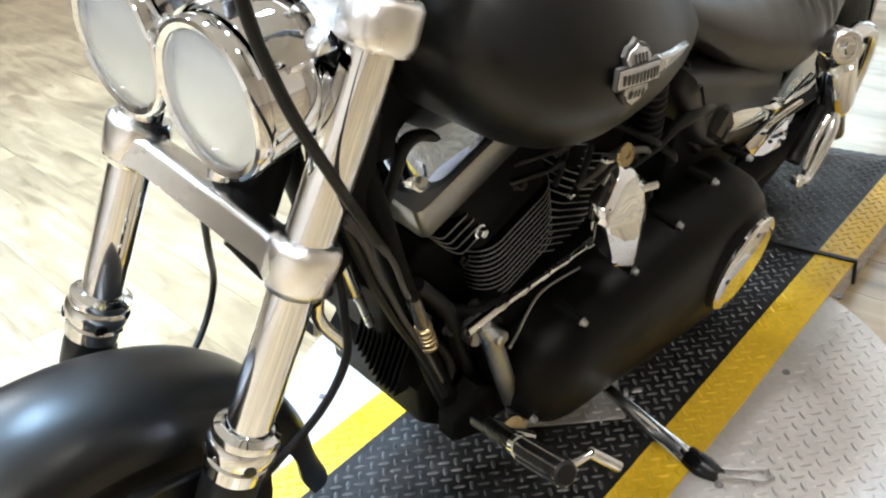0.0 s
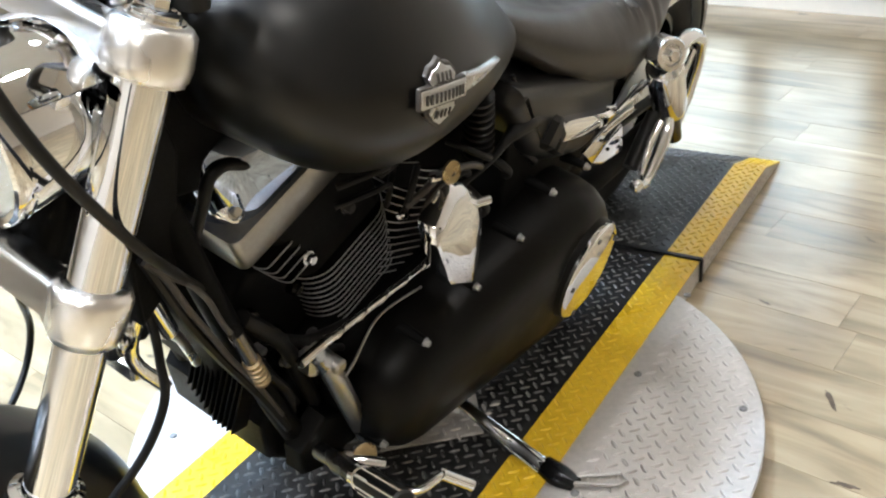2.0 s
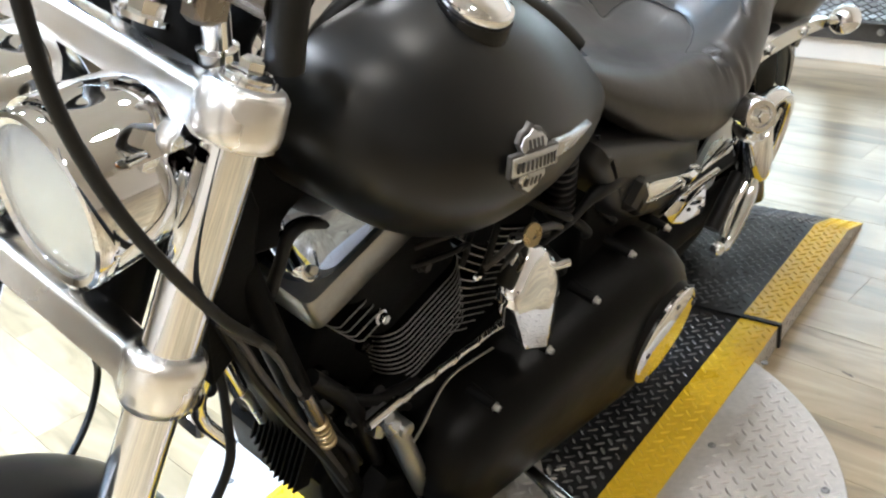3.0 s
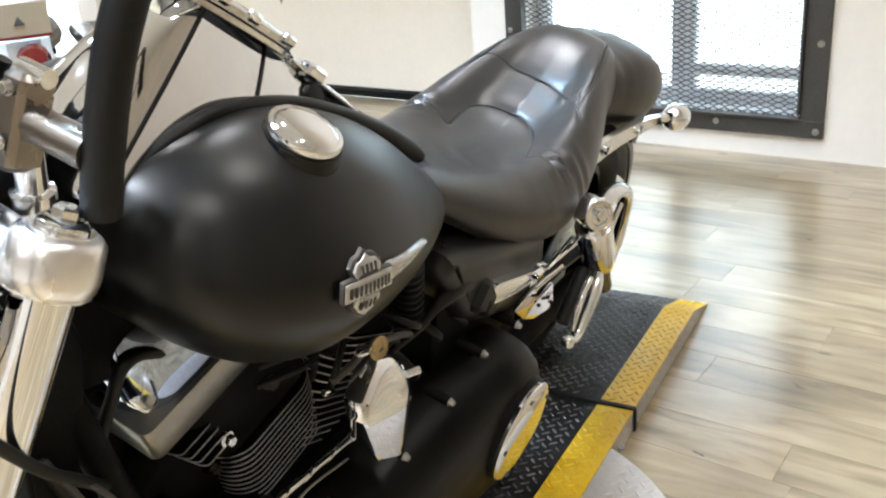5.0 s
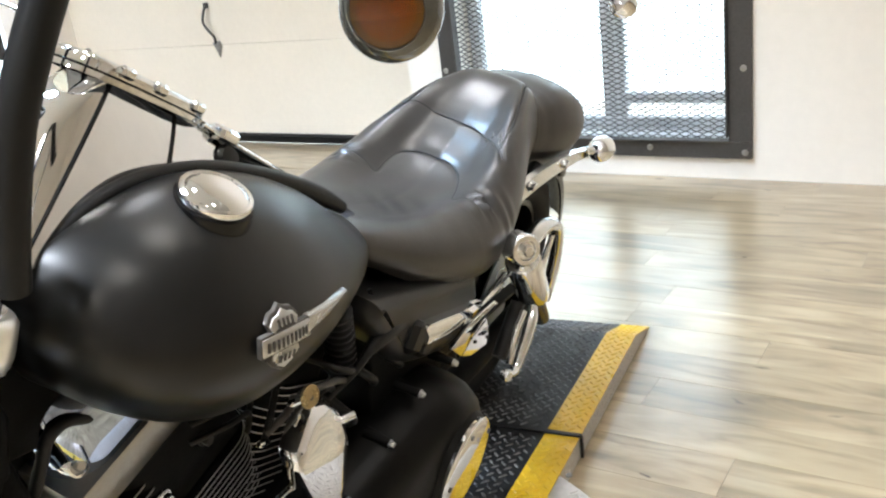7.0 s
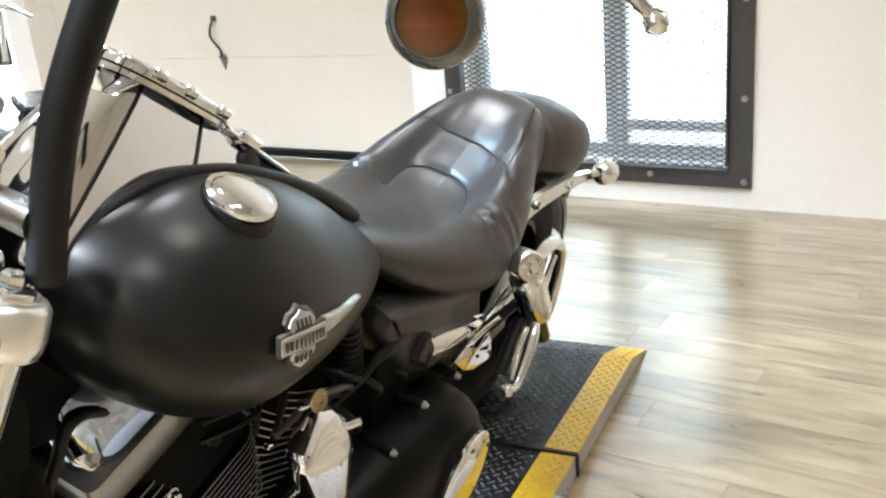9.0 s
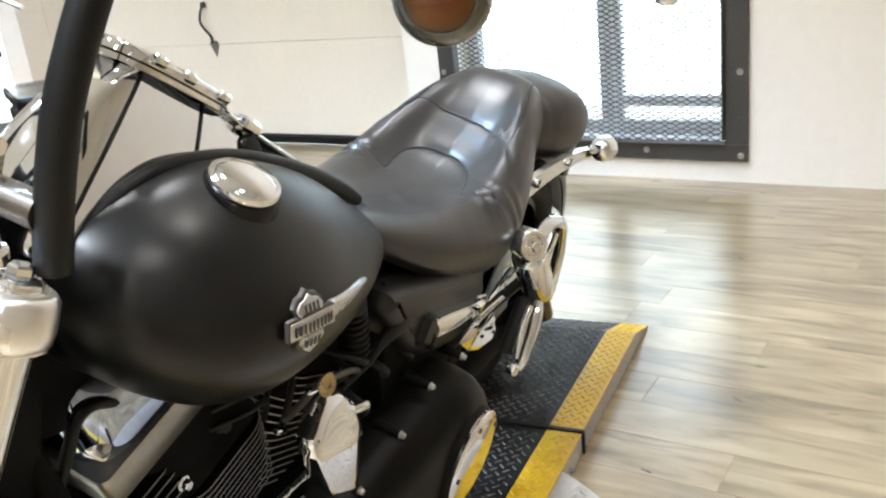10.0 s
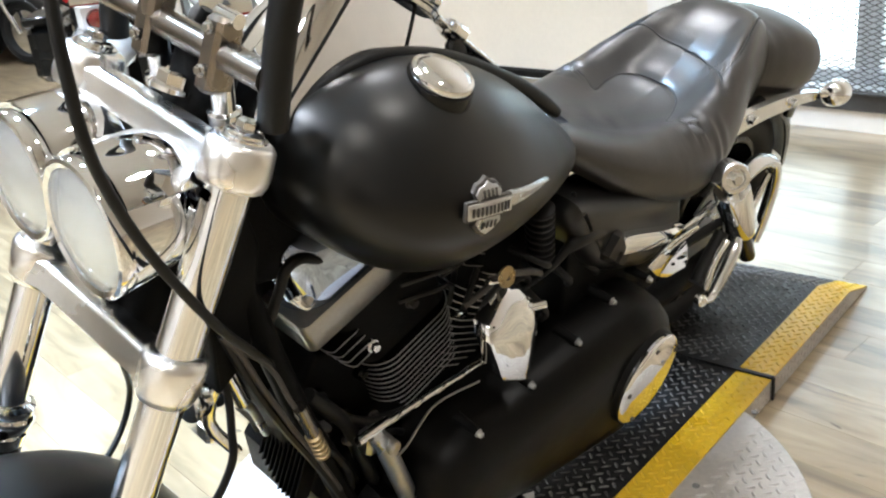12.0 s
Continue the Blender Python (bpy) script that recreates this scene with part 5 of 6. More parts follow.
part("panel_joint", Shape().tube([(x * 1.006, y, z + 0.0005) for x, y, z in rib_row], 0.0022, 8), GLOSS, cs)
# instrument bezel lying along the ridge, with its screws, a hinge block and a bright trim line down to the seat
RIDGE, RISE = Vector((0, 0.865, -0.502)), Vector((0, 0.502, 0.865))
bez_mid = Vector((0, -1.006, 1.098)) - RISE * 0.016
oval = [(0.046 * math.copysign(abs(math.cos(a)) ** 0.7, math.cos(a)), 0.103 * math.copysign(abs(math.sin(a)) ** 0.7, math.sin(a))) for a in (2 * math.pi * k / 36 for k in range(36))]
bezel = part("instrument_bezel", Shape().prism(oval, lambda a, b, h: bez_mid + Vector((a, 0, 0)) + RIDGE * b + RISE * h, 0.021, 0.006), CHROME, cs, "thick chrome instrument bezel")
part("bezel_groove", Shape().tube([bez_mid + Vector((a * 1.006, 0, 0)) + RIDGE * b * 1.004 + RISE * 0.007 for a, b in oval + oval[:1]], 0.0013, 6), GLOSS, bezel)
for a, b in ((0.043, -0.062), (0.044, -0.01), (0.043, 0.060)):
    part("bezel_clip", Shape().box(bez_mid + Vector((a, 0, 0)) + RIDGE * b + RISE * 0.016, (0.012, 0.020, 0.012), 0.003, pose(0, 0, 0, -30)), CHROME, bezel)
part("hinge_block", Shape().box((0.026, -0.885, 1.012), (0.026, 0.040, 0.018), 0.004, pose(0, 0, 0, -32)), CHROME, cs)
part("console_trim", Shape().tube([(0.026, -0.925, 1.036), (0.028, -0.86, 0.990), (0.027, -0.79, 0.943), (0.020, -0.73, 0.899)], 0.0042, 10, smooth=5), CHROME, cs, "bright trim line")
part("ignition_switch", Shape().lathe((0.030, -0.898, 0.982), (0.85, 0.1, 0.45), [(0, 0.014), (0.006, 0.019), (0.016, 0.019), (0.020, 0.015), (0.021, 0.004)], 24), GLOSS, cs, "black ignition switch")
strap = Shape()
sp_rows = [(-0.95, 1.045, 0.03), (-0.85, 0.985, 0.034), (-0.75, 0.925, 0.034), (-0.66, 0.862, 0.03)]
strap.rings([[(w, y, z - 0.014), (w * 0.6, y, z - 0.0015), (-w * 0.6, y, z - 0.0015), (-w, y, z - 0.014), (-w, y, z - 0.02), (w, y, z - 0.02)] for y, z, w in spline(sp_rows, 5)])
part("tank_strap", strap, GLOSS, bike, "black leather tank strap")


def shield(place, s, h, bevel):
    pts = [(-0.019, 0.010), (-0.023, 0.017), (-0.016, 0.024), (-0.008, 0.0255), (0, 0.030), (0.008, 0.0255), (0.016, 0.024), (0.023, 0.017), (0.019, 0.010),
           (0.019, -0.010), (0.022, -0.018), (0.013, -0.027), (0, -0.034), (-0.013, -0.027), (-0.022, -0.018), (-0.019, -0.010)]
    return Shape().prism([(a * s, b * s) for a, b in pts], place, h, bevel)


TANK_ROWS = spline(TANK, 5)


def on_tank(y, z):
    """The half width of the tank at a place on its flank."""
    k = max(i for i in range(len(TANK_ROWS) - 1) if TANK_ROWS[i][0] <= y)
    a, b = TANK_ROWS[k], TANK_ROWS[k + 1]
    row = a + (b - a) * ((y - a[0]) / (b[0] - a[0]))
    half = [p for p in tank_section(*row[1:])]
    best = 0.0
    for p, q in zip(half[:-1], half[1:]):
        if (p[1] - z) * (q[1] - z) <= 0 and p[1] != q[1]:
            best = max(best, p[0] + (q[0] - p[0]) * (z - p[1]) / (q[1] - p[1]))
    return best


# badge: a plain shield, a crossbar and a blade, laid on the flank
BA = radians(-7)


def lay(a, b, h):
    y, z = -1.054 + a * math.cos(BA) - b * math.sin(BA), 0.902 + a * math.sin(BA) + b * math.cos(BA)
    return (on_tank(y, z) + h + 0.001, y, z)


badge = part("tank_badge", shield(lay, 1.13, 0.005, 0.002), STEEL_DARK, bike, "dark metal shield badge with bright relief")
part("badge_field", shield(lambda a, b, h: lay(a, b, h + 0.005), 0.99, 0.002, 0.0008), ALLOY, badge)
part("badge_bar", Shape().prism(rounded(0.041, 0.0115, 0.002, 2), lambda a, b, h: lay(a, b, h + 0.004), 0.005, 0.001), STEEL_DARK, badge)
part("badge_bar_face", Shape().prism(rounded(0.039, 0.0092, 0.0015, 2), lambda a, b, h: lay(a, b, h + 0.008), 0.002, 0.0008), ALLOY, badge)
for k in range(10):
    part("badge_letter_bar", Shape().prism([(q - 0.0015 - 0.0315 + 0.007 * k, c) for q, c in ((0, -0.005), (0.003, -0.005), (0.003, 0.005), (0, 0.005))], lambda a, b, h: lay(a, b, h + 0.0095), 0.0014, 0.0003), STEEL_DARK, badge)
for row in (0.0175, -0.0195):
    for k in range(4):
        part("badge_letter_bar", Shape().prism([((k - 1.5) * 0.0072 + q, row + c) for q, c in ((-0.0015, -0.0042), (0.0015, -0.0042), (0.0015, 0.0042), (-0.0015, 0.0042))], lambda a, b, h: lay(a, b, h + 0.0075), 0.0014, 0.0003), STEEL_DARK, badge)
part("badge_blade", Shape().prism([(0.041, 0.0095), (0.09, 0.005), (0.150, 0.001), (0.157, -0.003), (0.150, -0.006), (0.09, -0.0085), (0.041, -0.0095)], lambda a, b, h: lay(a, b, h), 0.006, 0.0035), ALLOY, badge, "grey tapering blade")

SEAT = [  # y, half width, centre height, rim lift, bottom
    (-0.715, 0.050, 0.850, -0.004, 0.815), (-0.68, 0.092, 0.842, -0.008, 0.785), (-0.62, 0.124, 0.818, -0.006, 0.745), (-0.53, 0.160, 0.784, 0.002, 0.692), (-0.43, 0.186, 0.752, 0.014, 0.652), (-0.34, 0.200, 0.735, 0.028, 0.628), (-0.26, 0.203, 0.735, 0.041, 0.618),
    (-0.18, 0.190, 0.757, 0.048, 0.628), (-0.10, 0.166, 0.801, 0.040, 0.648), (-0.03, 0.140, 0.849, 0.020, 0.662), (0.04, 0.118, 0.884, -0.004, 0.670), (0.085, 0.107, 0.888, -0.014, 0.673), (0.115, 0.103, 0.860, -0.018, 0.676), (0.15, 0.114, 0.846, -0.014, 0.677), (0.19, 0.127, 0.848, -0.014, 0.679), (0.24, 0.138, 0.850, -0.014, 0.680),
    (0.30, 0.144, 0.842, -0.016, 0.682), (0.36, 0.138, 0.822, -0.020, 0.684), (0.41, 0.108, 0.776, -0.024, 0.686), (0.43, 0.07, 0.735, -0.02, 0.690)]


def seat_half(w, zc, lift, zb, n=6):
    zr = zc + lift
    h = zr - zb
    return spline([(0, zc), (w * 0.35, zc + lift * 0.25), (w * 0.66, zr), (w * 0.88, zr - h * 0.16), (w, zr - h * 0.46), (w * 0.98, zr - h * 0.78), (w * 0.90, zb)], n)


SEAT_ROWS = spline(SEAT, 6)
SEAMS = [
    [(-0.300, -0.44), (-0.285, -0.36), (-0.283, -0.25), (-0.285, -0.185), (-0.245, -0.19), (-0.21, -0.185), (-0.188, -0.155), (-0.173, -0.10), (-0.168, 0.0), (-0.178, 0.08), (-0.205, 0.15), (-0.25, 0.195), (-0.30, 0.23), (-0.315, 0.26), (-0.31, 0.34), (-0.285, 0.45)],
    [(-0.16, -0.50), (-0.12, -0.40), (-0.105, -0.337), (-0.088, -0.22), (-0.079, -0.06), (-0.085, 0.085), (-0.107, 0.19), (-0.151, 0.31), (-0.175, 0.37)],
    [(0.085, 0.31), (0.023, 0.352), (-0.05, 0.372), (-0.106, 0.346), (-0.151, 0.31)],
    [(0.085, -0.31), (0.023, -0.352), (-0.05, -0.372), (-0.106, -0.36), (-0.16, -0.40)],
    [(0.10, -0.98), (0.108, -0.7), (0.115, -0.45), (0.118, -0.25), (0.120, 0.0), (0.118, 0.25), (0.115, 0.45), (0.108, 0.7), (0.10, 0.98)],
]
# gathers in the leather: place on the skin, spread, depth, and the run of the folds
GATHERS = [(-0.300, 0.375, 0.030, 0.0055, (110, 300, 90)), (-0.290, -0.33, 0.028, 0.0050, (-110, 300, 90)), (-0.120, 0.25, 0.026, 0.0045, (300, 110, 60)), (-0.25, 0.60, 0.07, 0.0010, (30, 120, 50)), (0.10, 0.40, 0.03, 0.0018, (60, 260, 120)), (-0.40, 0.10, 0.09, 0.0010, (90, 60, 0))]


def on_seat(y, s, out=0.001):
    """A point of the seat's skin: s runs from the middle (0) over the left rim to the bottom edge (1)."""
    i = min(range(len(SEAT_ROWS)), key=lambda k: abs(SEAT_ROWS[k][0] - y))
    j = i + 1 if SEAT_ROWS[i][0] < y and i + 1 < len(SEAT_ROWS) else max(i - 1, 0)
    a, b = SEAT_ROWS[i], SEAT_ROWS[j]
    t = 0 if a[0] == b[0] else (y - a[0]) / (b[0] - a[0])
    row = a + (b - a) * t
    half = seat_half(*row[1:])
    q = abs(s) * (len(half) - 1)
    k = min(int(q), len(half) - 2)
    p = half[k] + (half[k + 1] - half[k]) * (q - k)
    d = half[k + 1] - half[k]
    n = Vector((-d[1], d[0]))
    n = n.normalized() * (-1 if n.y < 0 and abs(s) < 0.5 else 1)
    if n.x < 0 and abs(s) >= 0.5:
        n = -n
    x, z = p[0] + n.x * out, p[1] + n.y * out
    return (x if s >= 0 else -x, y, z)


def seat():
    """The padded skin, drawn in along its seams and gathered where the cushions meet."""
    lines = np.array([on_seat(y, s, 0.0) for rows in SEAMS for y, s in spline(rows, 40)])
    folds = [(np.array(on_seat(y, s, 0.0)), spread, depth, np.array(run, float)) for y, s, spread, depth, run in GATHERS]
    rings = []
    for y, w, zc, lift, zb in spline(SEAT, 16):
        half = seat_half(w, zc, lift, zb, 12)
        p = np.array([(x, y, z) for x, z in half] + [(-x, y, z) for x, z in reversed(half[1:])])
        n = np.array((0.0, y, zb * 0.6 + min(zc, zc + lift) * 0.4)) - p
        n /= np.maximum(np.linalg.norm(n, axis=1), 1e-3)[:, None]
        d = np.sqrt(((lines[None] - p[:, None]) ** 2).sum(2)).min(1)
        sink = 0.0040 * np.exp(-(d / 0.0048) ** 2) - 0.0012 * np.exp(-((d - 0.022) / 0.014) ** 2)
        for c, spread, depth, run in folds:
            q = p - c
            sink = sink + 1.4 * depth * np.exp(-(q ** 2).sum(1) / spread ** 2) * np.sin(q @ run + 2.0 * np.sin(q @ run[::-1] * 0.4))
        rings.append([tuple(v) for v in p + n * sink[:, None]])
    return Shape().rings(rings)


st = part("seat", seat(), LEATHER, bike, "black leather two-up seat with a deep stitched rider bucket", angle=80)
for rows in SEAMS:
    pts = [on_seat(y, s, -0.0022) for y, s in spline(rows, 6)]
    part("seam", Shape().tube(pts, 0.0021, 6), THREAD, st, "stitched seam")

# ---- behind the engine: side cover, chrome brackets, shock, struts ----
cover_line = [(-0.700, 0.742), (-0.563, 0.701), (-0.419, 0.664), (-0.318, 0.638), (-0.292, 0.600), (-0.280, 0.555), (-0.36, 0.490), (-0.50, 0.525), (-0.593, 0.571), (-0.66, 0.640), (-0.708, 0.705)]
sc = Shape().prism([tuple(q) for q in spline(cover_line + cover_line[:1], 4)[:-1]], lambda a, b, h: (0.06 + h, a, b), 0.118, 0.026)
part("side_cover", sc, DENIM, bike, "satin black side cover under the seat")
box = Shape().prism([(-0.66, 0.66), (-0.26, 0.60), (-0.26, 0.45), (-0.36, 0.40), (-0.62, 0.44)], lambda a, b, h: (0.03 + h, a, b), 0.12, 0.012)
part("battery_box", box, CRINKLE, bike, "black battery box")
rail = Shape().rings([[(0.172, y, z + h / 2), (0.192, y, z + h / 2 - 0.08 * h), (0.199, y, z + 0.1 * h), (0.198, y, z - 0.3 * h), (0.186, y, z - h / 2)] for y, z, h in spline([(-0.545, 0.609, 0.036), (-0.535, 0.608, 0.046), (-0.49, 0.596, 0.047), (-0.43, 0.578, 0.045), (-0.36, 0.563, 0.033), (-0.305, 0.563, 0.010)], 5)])
part("chrome_rail", rail, CHROME, bike, "curved chrome side rail")


def bracket_skin(slope):
    """A leaf of the bent plate, hinged on an upright fold."""
    return lambda a, b, h: (0.196 + h + 0.30 * (b - 0.5) + slope * (a + 0.332), a, b)


cb2 = Shape().prism([(-0.388, 0.495), (-0.369, 0.561), (-0.326, 0.591), (-0.313, 0.582), (-0.326, 0.547), (-0.333, 0.500), (-0.332, 0.449)], bracket_skin(0.30), 0.005, 0.001)
cb2.prism([(-0.325, 0.546), (-0.294, 0.481), (-0.314, 0.448), (-0.331, 0.449), (-0.332, 0.500)], bracket_skin(0.75), 0.005, 0.001)
belt_guard = part("chrome_bracket", cb2, CHROME, bike, "bent chrome belt-guard bracket", 12)
for y, z in ((-0.322, 0.487), (-0.316, 0.508)):
    part("bracket_hole", Shape().lathe((0.1995 + 0.30 * (z - 0.5) + 0.75 * (y + 0.332), y, z), (1, -0.75, -0.3), [(0, 0.004), (0.003, 0.004), (0.002, 0.002)], 10), GLOSS, belt_guard)
part("chrome_bar", Shape().tube([(0.196, -0.312, 0.560), (0.196, -0.253, 0.566), (0.192, -0.185, 0.572)], [0.004, 0.007, 0.008], 10), CHROME, bike)
for k, (y0, z0, y1, z1) in enumerate(((-0.70, 0.62, -0.60, 0.52), (-0.74, 0.58, -0.66, 0.47), (-0.62, 0.60, -0.50, 0.50), (-0.78, 0.66, -0.68, 0.60))):
    part("hose", Shape().tube([(0.11, y0, z0), (0.165, (y0 + y1) / 2 - 0.02, (z0 + z1) / 2 + 0.015), (0.13, y1, z1)], 0.0075 - 0.0007 * k, 10, smooth=5), RUBBER, bike)
sol = Shape().tube([(0.160, -0.575, 0.628), (0.160, -0.515, 0.585)], 0.024, 18)
sol.box((0.166, -0.560, 0.612), (0.05, 0.055, 0.06), 0.010, pose(0, 0, 0, -32))
sol.box((0.172, -0.525, 0.580), (0.04, 0.045, 0.045), 0.008, pose(0, 0, 0, -32))
part("starter_solenoid", sol, RUBBER, bike, "black solenoid under a rubber cap")
part("starter_cable", Shape().tube([(0.14, -0.760, 0.590), (0.160, -0.722, 0.625), (0.166, -0.700, 0.650), (0.168, -0.678, 0.660), (0.168, -0.643, 0.662), (0.164, -0.590, 0.648)], [0.006, 0.006, 0.008, 0.013, 0.0155, 0.015], 14, smooth=5), RUBBER, bike, "black starter cable with a rubber boot")
for k in range(9):
    part("boot_rib", Shape().lathe((0.125, -0.700 - 0.0045 * k, 0.612 + 0.0135 * k), (0.1, -0.3, 1), [(0, 0.018), (0.003, 0.025), (0.008, 0.025), (0.011, 0.018)], 16), RUBBER, bike)
for pts, r, m in (([(0.15, -0.93, 0.640), (0.16, -0.905, 0.660), (0.16, -0.865, 0.672), (0.16, -0.815, 0.655), (0.16, -0.775, 0.640), (0.15, -0.730, 0.610), (0.13, -0.70, 0.58)], 0.0055, STEEL_DARK),
                  ([(0.14, -0.90, 0.690), (0.15, -0.925, 0.655), (0.14, -0.92, 0.61)], 0.005, RUBBER), ([(0.14, -0.67, 0.74), (0.15, -0.665, 0.71), (0.15, -0.650, 0.685)], 0.004, RUBBER),
                  ([(0.12, -0.96, 0.69), (0.13, -0.93, 0.71), (0.12, -0.86, 0.72), (0.10, -0.78, 0.70)], 0.006, RUBBER), ([(0.13, -0.83, 0.60), (0.15, -0.79, 0.63), (0.14, -0.75, 0.60), (0.12, -0.72, 0.55)], 0.006, RUBBER)):
    part("vacuum_line", Shape().tube(pts, r, 10, smooth=6), m, bike)
for p in ((0.165, -0.893, 0.676), (0.165, -0.862, 0.640), (0.150, -0.935, 0.628)):
    part("hose_clip", Shape().box(p, (0.010, 0.024, 0.008), 0.002, pose(0, 0, 0, -20)), CHROME, bike)
sw = Shape().tube([(0.15, -0.42, 0.33), (0.155, -0.1, 0.33), (0.15, 0.175, 0.325)], 0.026, 14, flat=1.2)
part("swingarm", sw, CRINKLE, bike, "black swingarm")
belt = Shape().rings([[(0.125, y, z), (0.15, y, z), (0.15, y, z - 0.008), (0.125, y, z - 0.008)] for y, z in ((-0.5, 0.44), (-0.2, 0.43), (0.17, 0.40))])
part("drive_belt", belt, RUBBER, bike, "black drive belt")
sp_ = Shape().lathe((0.12, 0.175, 0.325), (1, 0, 0), [(0, 0.03), (0, 0.085), (0.03, 0.085), (0.03, 0.03)], 40)
part("rear_pulley", sp_, GLOSS, bike)

s_top, s_bot = Vector((0.225, -0.205, 0.632)), Vector((0.225, -0.005, 0.425))
sd = (s_bot - s_top).normalized()
shock = part("rear_shock", Shape().lathe(s_top, sd, [(0, 0.02), (0.003, 0.033), (0.015, 0.0365), (0.19, 0.0365), (0.205, 0.034), (0.21, 0.024)], 36), CHROME, bike, "chrome-covered rear shock")
part("shock_eye", Shape().lathe(s_top + Vector((-0.012, -0.030, 0.036)), (0.72, -0.62, 0.28), [(0, 0.026), (0.004, 0.031), (0.046, 0.031), (0.050, 0.028), (0.050, 0.020), (0.046, 0.018)], 28), CHROME, shock)
part("shock_bolt", Shape().bolt(s_top + Vector((0.020, -0.058, 0.049)), (0.72, -0.62, 0.28), 0.012, 0.016), CHROME, shock)
part("shock_rod", Shape().tube([s_top + sd * 0.22, s_bot + sd * 0.08], 0.02, 16), GLOSS, shock)
arm = Shape().tube([(0.20, -0.125, 0.560), (0.19, -0.054, 0.590), (0.19, 0.027, 0.604), (0.19, 0.115, 0.568), (0.19, 0.172, 0.49), (0.19, 0.190, 0.40), (0.19, 0.190, 0.333)], [0.013, 0.018, 0.021, 0.021, 0.017, 0.015, 0.012], 14, smooth=5, flat=0.75)
part("shock_mount", arm, CHROME_SOFT, bike, "curved bright shock mount")
web = Shape().tube([(0.19, 0.115, 0.545), (0.19, 0.085, 0.47), (0.19, 0.11, 0.41), (0.19, 0.165, 0.385)], [0.009, 0.011, 0.010, 0.009], 12, smooth=4, flat=0.7)
part("mount_web", web, CHROME_SOFT, bike)
pk = Shape().tube([(0.250, -0.135, 0.497), (0.258, -0.160, 0.480), (0.267, -0.205, 0.450), (0.275, -0.256, 0.418), (0.277, -0.292, 0.424)], [0.010, 0.015, 0.014, 0.011, 0.010], 14, smooth=4, flat=0.7)
pb = part("passenger_peg_bracket", pk, CHROME_SOFT, bike, "bright passenger-peg bracket")
part("peg_arm", Shape().tube([(0.258, -0.225, 0.530), (0.264, -0.268, 0.505), (0.275, -0.302, 0.455)], [0.008, 0.0065, 0.006], 12, smooth=4), CHROME, pb)
part("peg_bolt", Shape().lathe((0.270, -0.311, 0.434), (1, -0.3, 0.1), [(0, 0.013), (0.012, 0.013), (0.016, 0.010), (0.014, 0.006)], 18), CHROME, pb)
part("folded_peg", Shape().tube([(0.235, -0.20, 0.53), (0.245, -0.28, 0.445)], 0.015, 14), RUBBER, pb)
strut = Shape().rings([[(0.138, y, z + h / 2), (0.15, y, z + h / 2 - 0.003), (0.15, y, z - h / 2 + 0.003), (0.138, y, z - h / 2)] for y, z, h in spline([(-0.16, 0.655, 0.03), (-0.06, 0.69, 0.048), (0.10, 0.69, 0.045), (0.28, 0.672, 0.038), (0.40, 0.652, 0.028), (0.44, 0.645, 0.02)], 5)])
part("fender_strut", strut, CHROME_SOFT, bike, "bright fender strut")
for y, z in ((0.0, 0.695), (0.22, 0.68)):
    part("strut_bolt", Shape().bolt((0.15, y, z), (1, 0, 0), 0.010, 0.010), CHROME, bike)
sig = part("rear_turn_signal", Shape().lathe((0.165, 0.455, 0.645), (0.05, 1, 0.05), [(-0.012, 0.002), (-0.008, 0.018), (0.005, 0.029), (0.025, 0.0335), (0.045, 0.0335), (0.055, 0.03)], 32), CHROME, bike, "chrome bullet turn signal")
part("signal_lens", Shape().lathe((0.168, 0.51, 0.648), (0.05, 1, 0.05), [(0, 0.03), (0.008, 0.022), (0.011, 0.002)], 24), RED_LENS, sig, "red lens")
part("signal_stem", Shape().tube([(0.14, 0.43, 0.65), (0.165, 0.465, 0.648)], 0.011, 12), CHROME, sig)
part("plate_bracket", Shape().prism([(0.34, 0.655), (0.42, 0.64), (0.40, 0.575), (0.36, 0.59)], lambda a, b, h: (0.10 + h, a, b), 0.01, 0.002), GLOSS, bike, "black plate bracket")

# front turn signal and clutch lever, hung from the bar above the view
ts = Vector((0.412, -1.221, 1.303))
ta = Vector((0.30, -0.90, 0.15)).normalized()
fs = part("front_turn_signal", Shape().lathe(ts, ta, [(-0.0517, 0.0046), (-0.0460, 0.0161), (-0.0287, 0.0264), (0.0000, 0.0322), (0.0046, 0.0322)], 40), CHROME, bike, "bullet turn signal with a smoked amber lens")
part("lens_rim", Shape().lathe(ts, ta, [(0.0034, 0.0324), (0.0092, 0.0310), (0.0149, 0.0276), (0.0184, 0.0236), (0.0172, 0.0224)], 40), SMOKE, fs, "smoked clear lens rim")
part("signal_reflector", Shape().lathe(ts, ta, [(0.001, 0.004), (0.002, 0.014), (0.008, 0.023), (0.0095, 0.0235), (0.004, 0.016), (0.003, 0.002)], 32), CHROME_SOFT, fs)
part("signal_bulb", Shape().lathe(ts, ta, [(0.003, 0.006), (0.010, 0.007), (0.014, 0.004), (0.0145, 0.0005)], 20), LENS_DARK, fs)
part("signal_lens", Shape().lathe(ts, ta, [(0.0155, 0.0235), (0.0185, 0.0222), (0.0215, 0.016), (0.0232, 0.009), (0.0238, 0.0005), (0.0215, 0.0005), (0.0205, 0.009), (0.0185, 0.0155), (0.0150, 0.0215)], 36), AMBER_GLASS, fs, "amber lens")
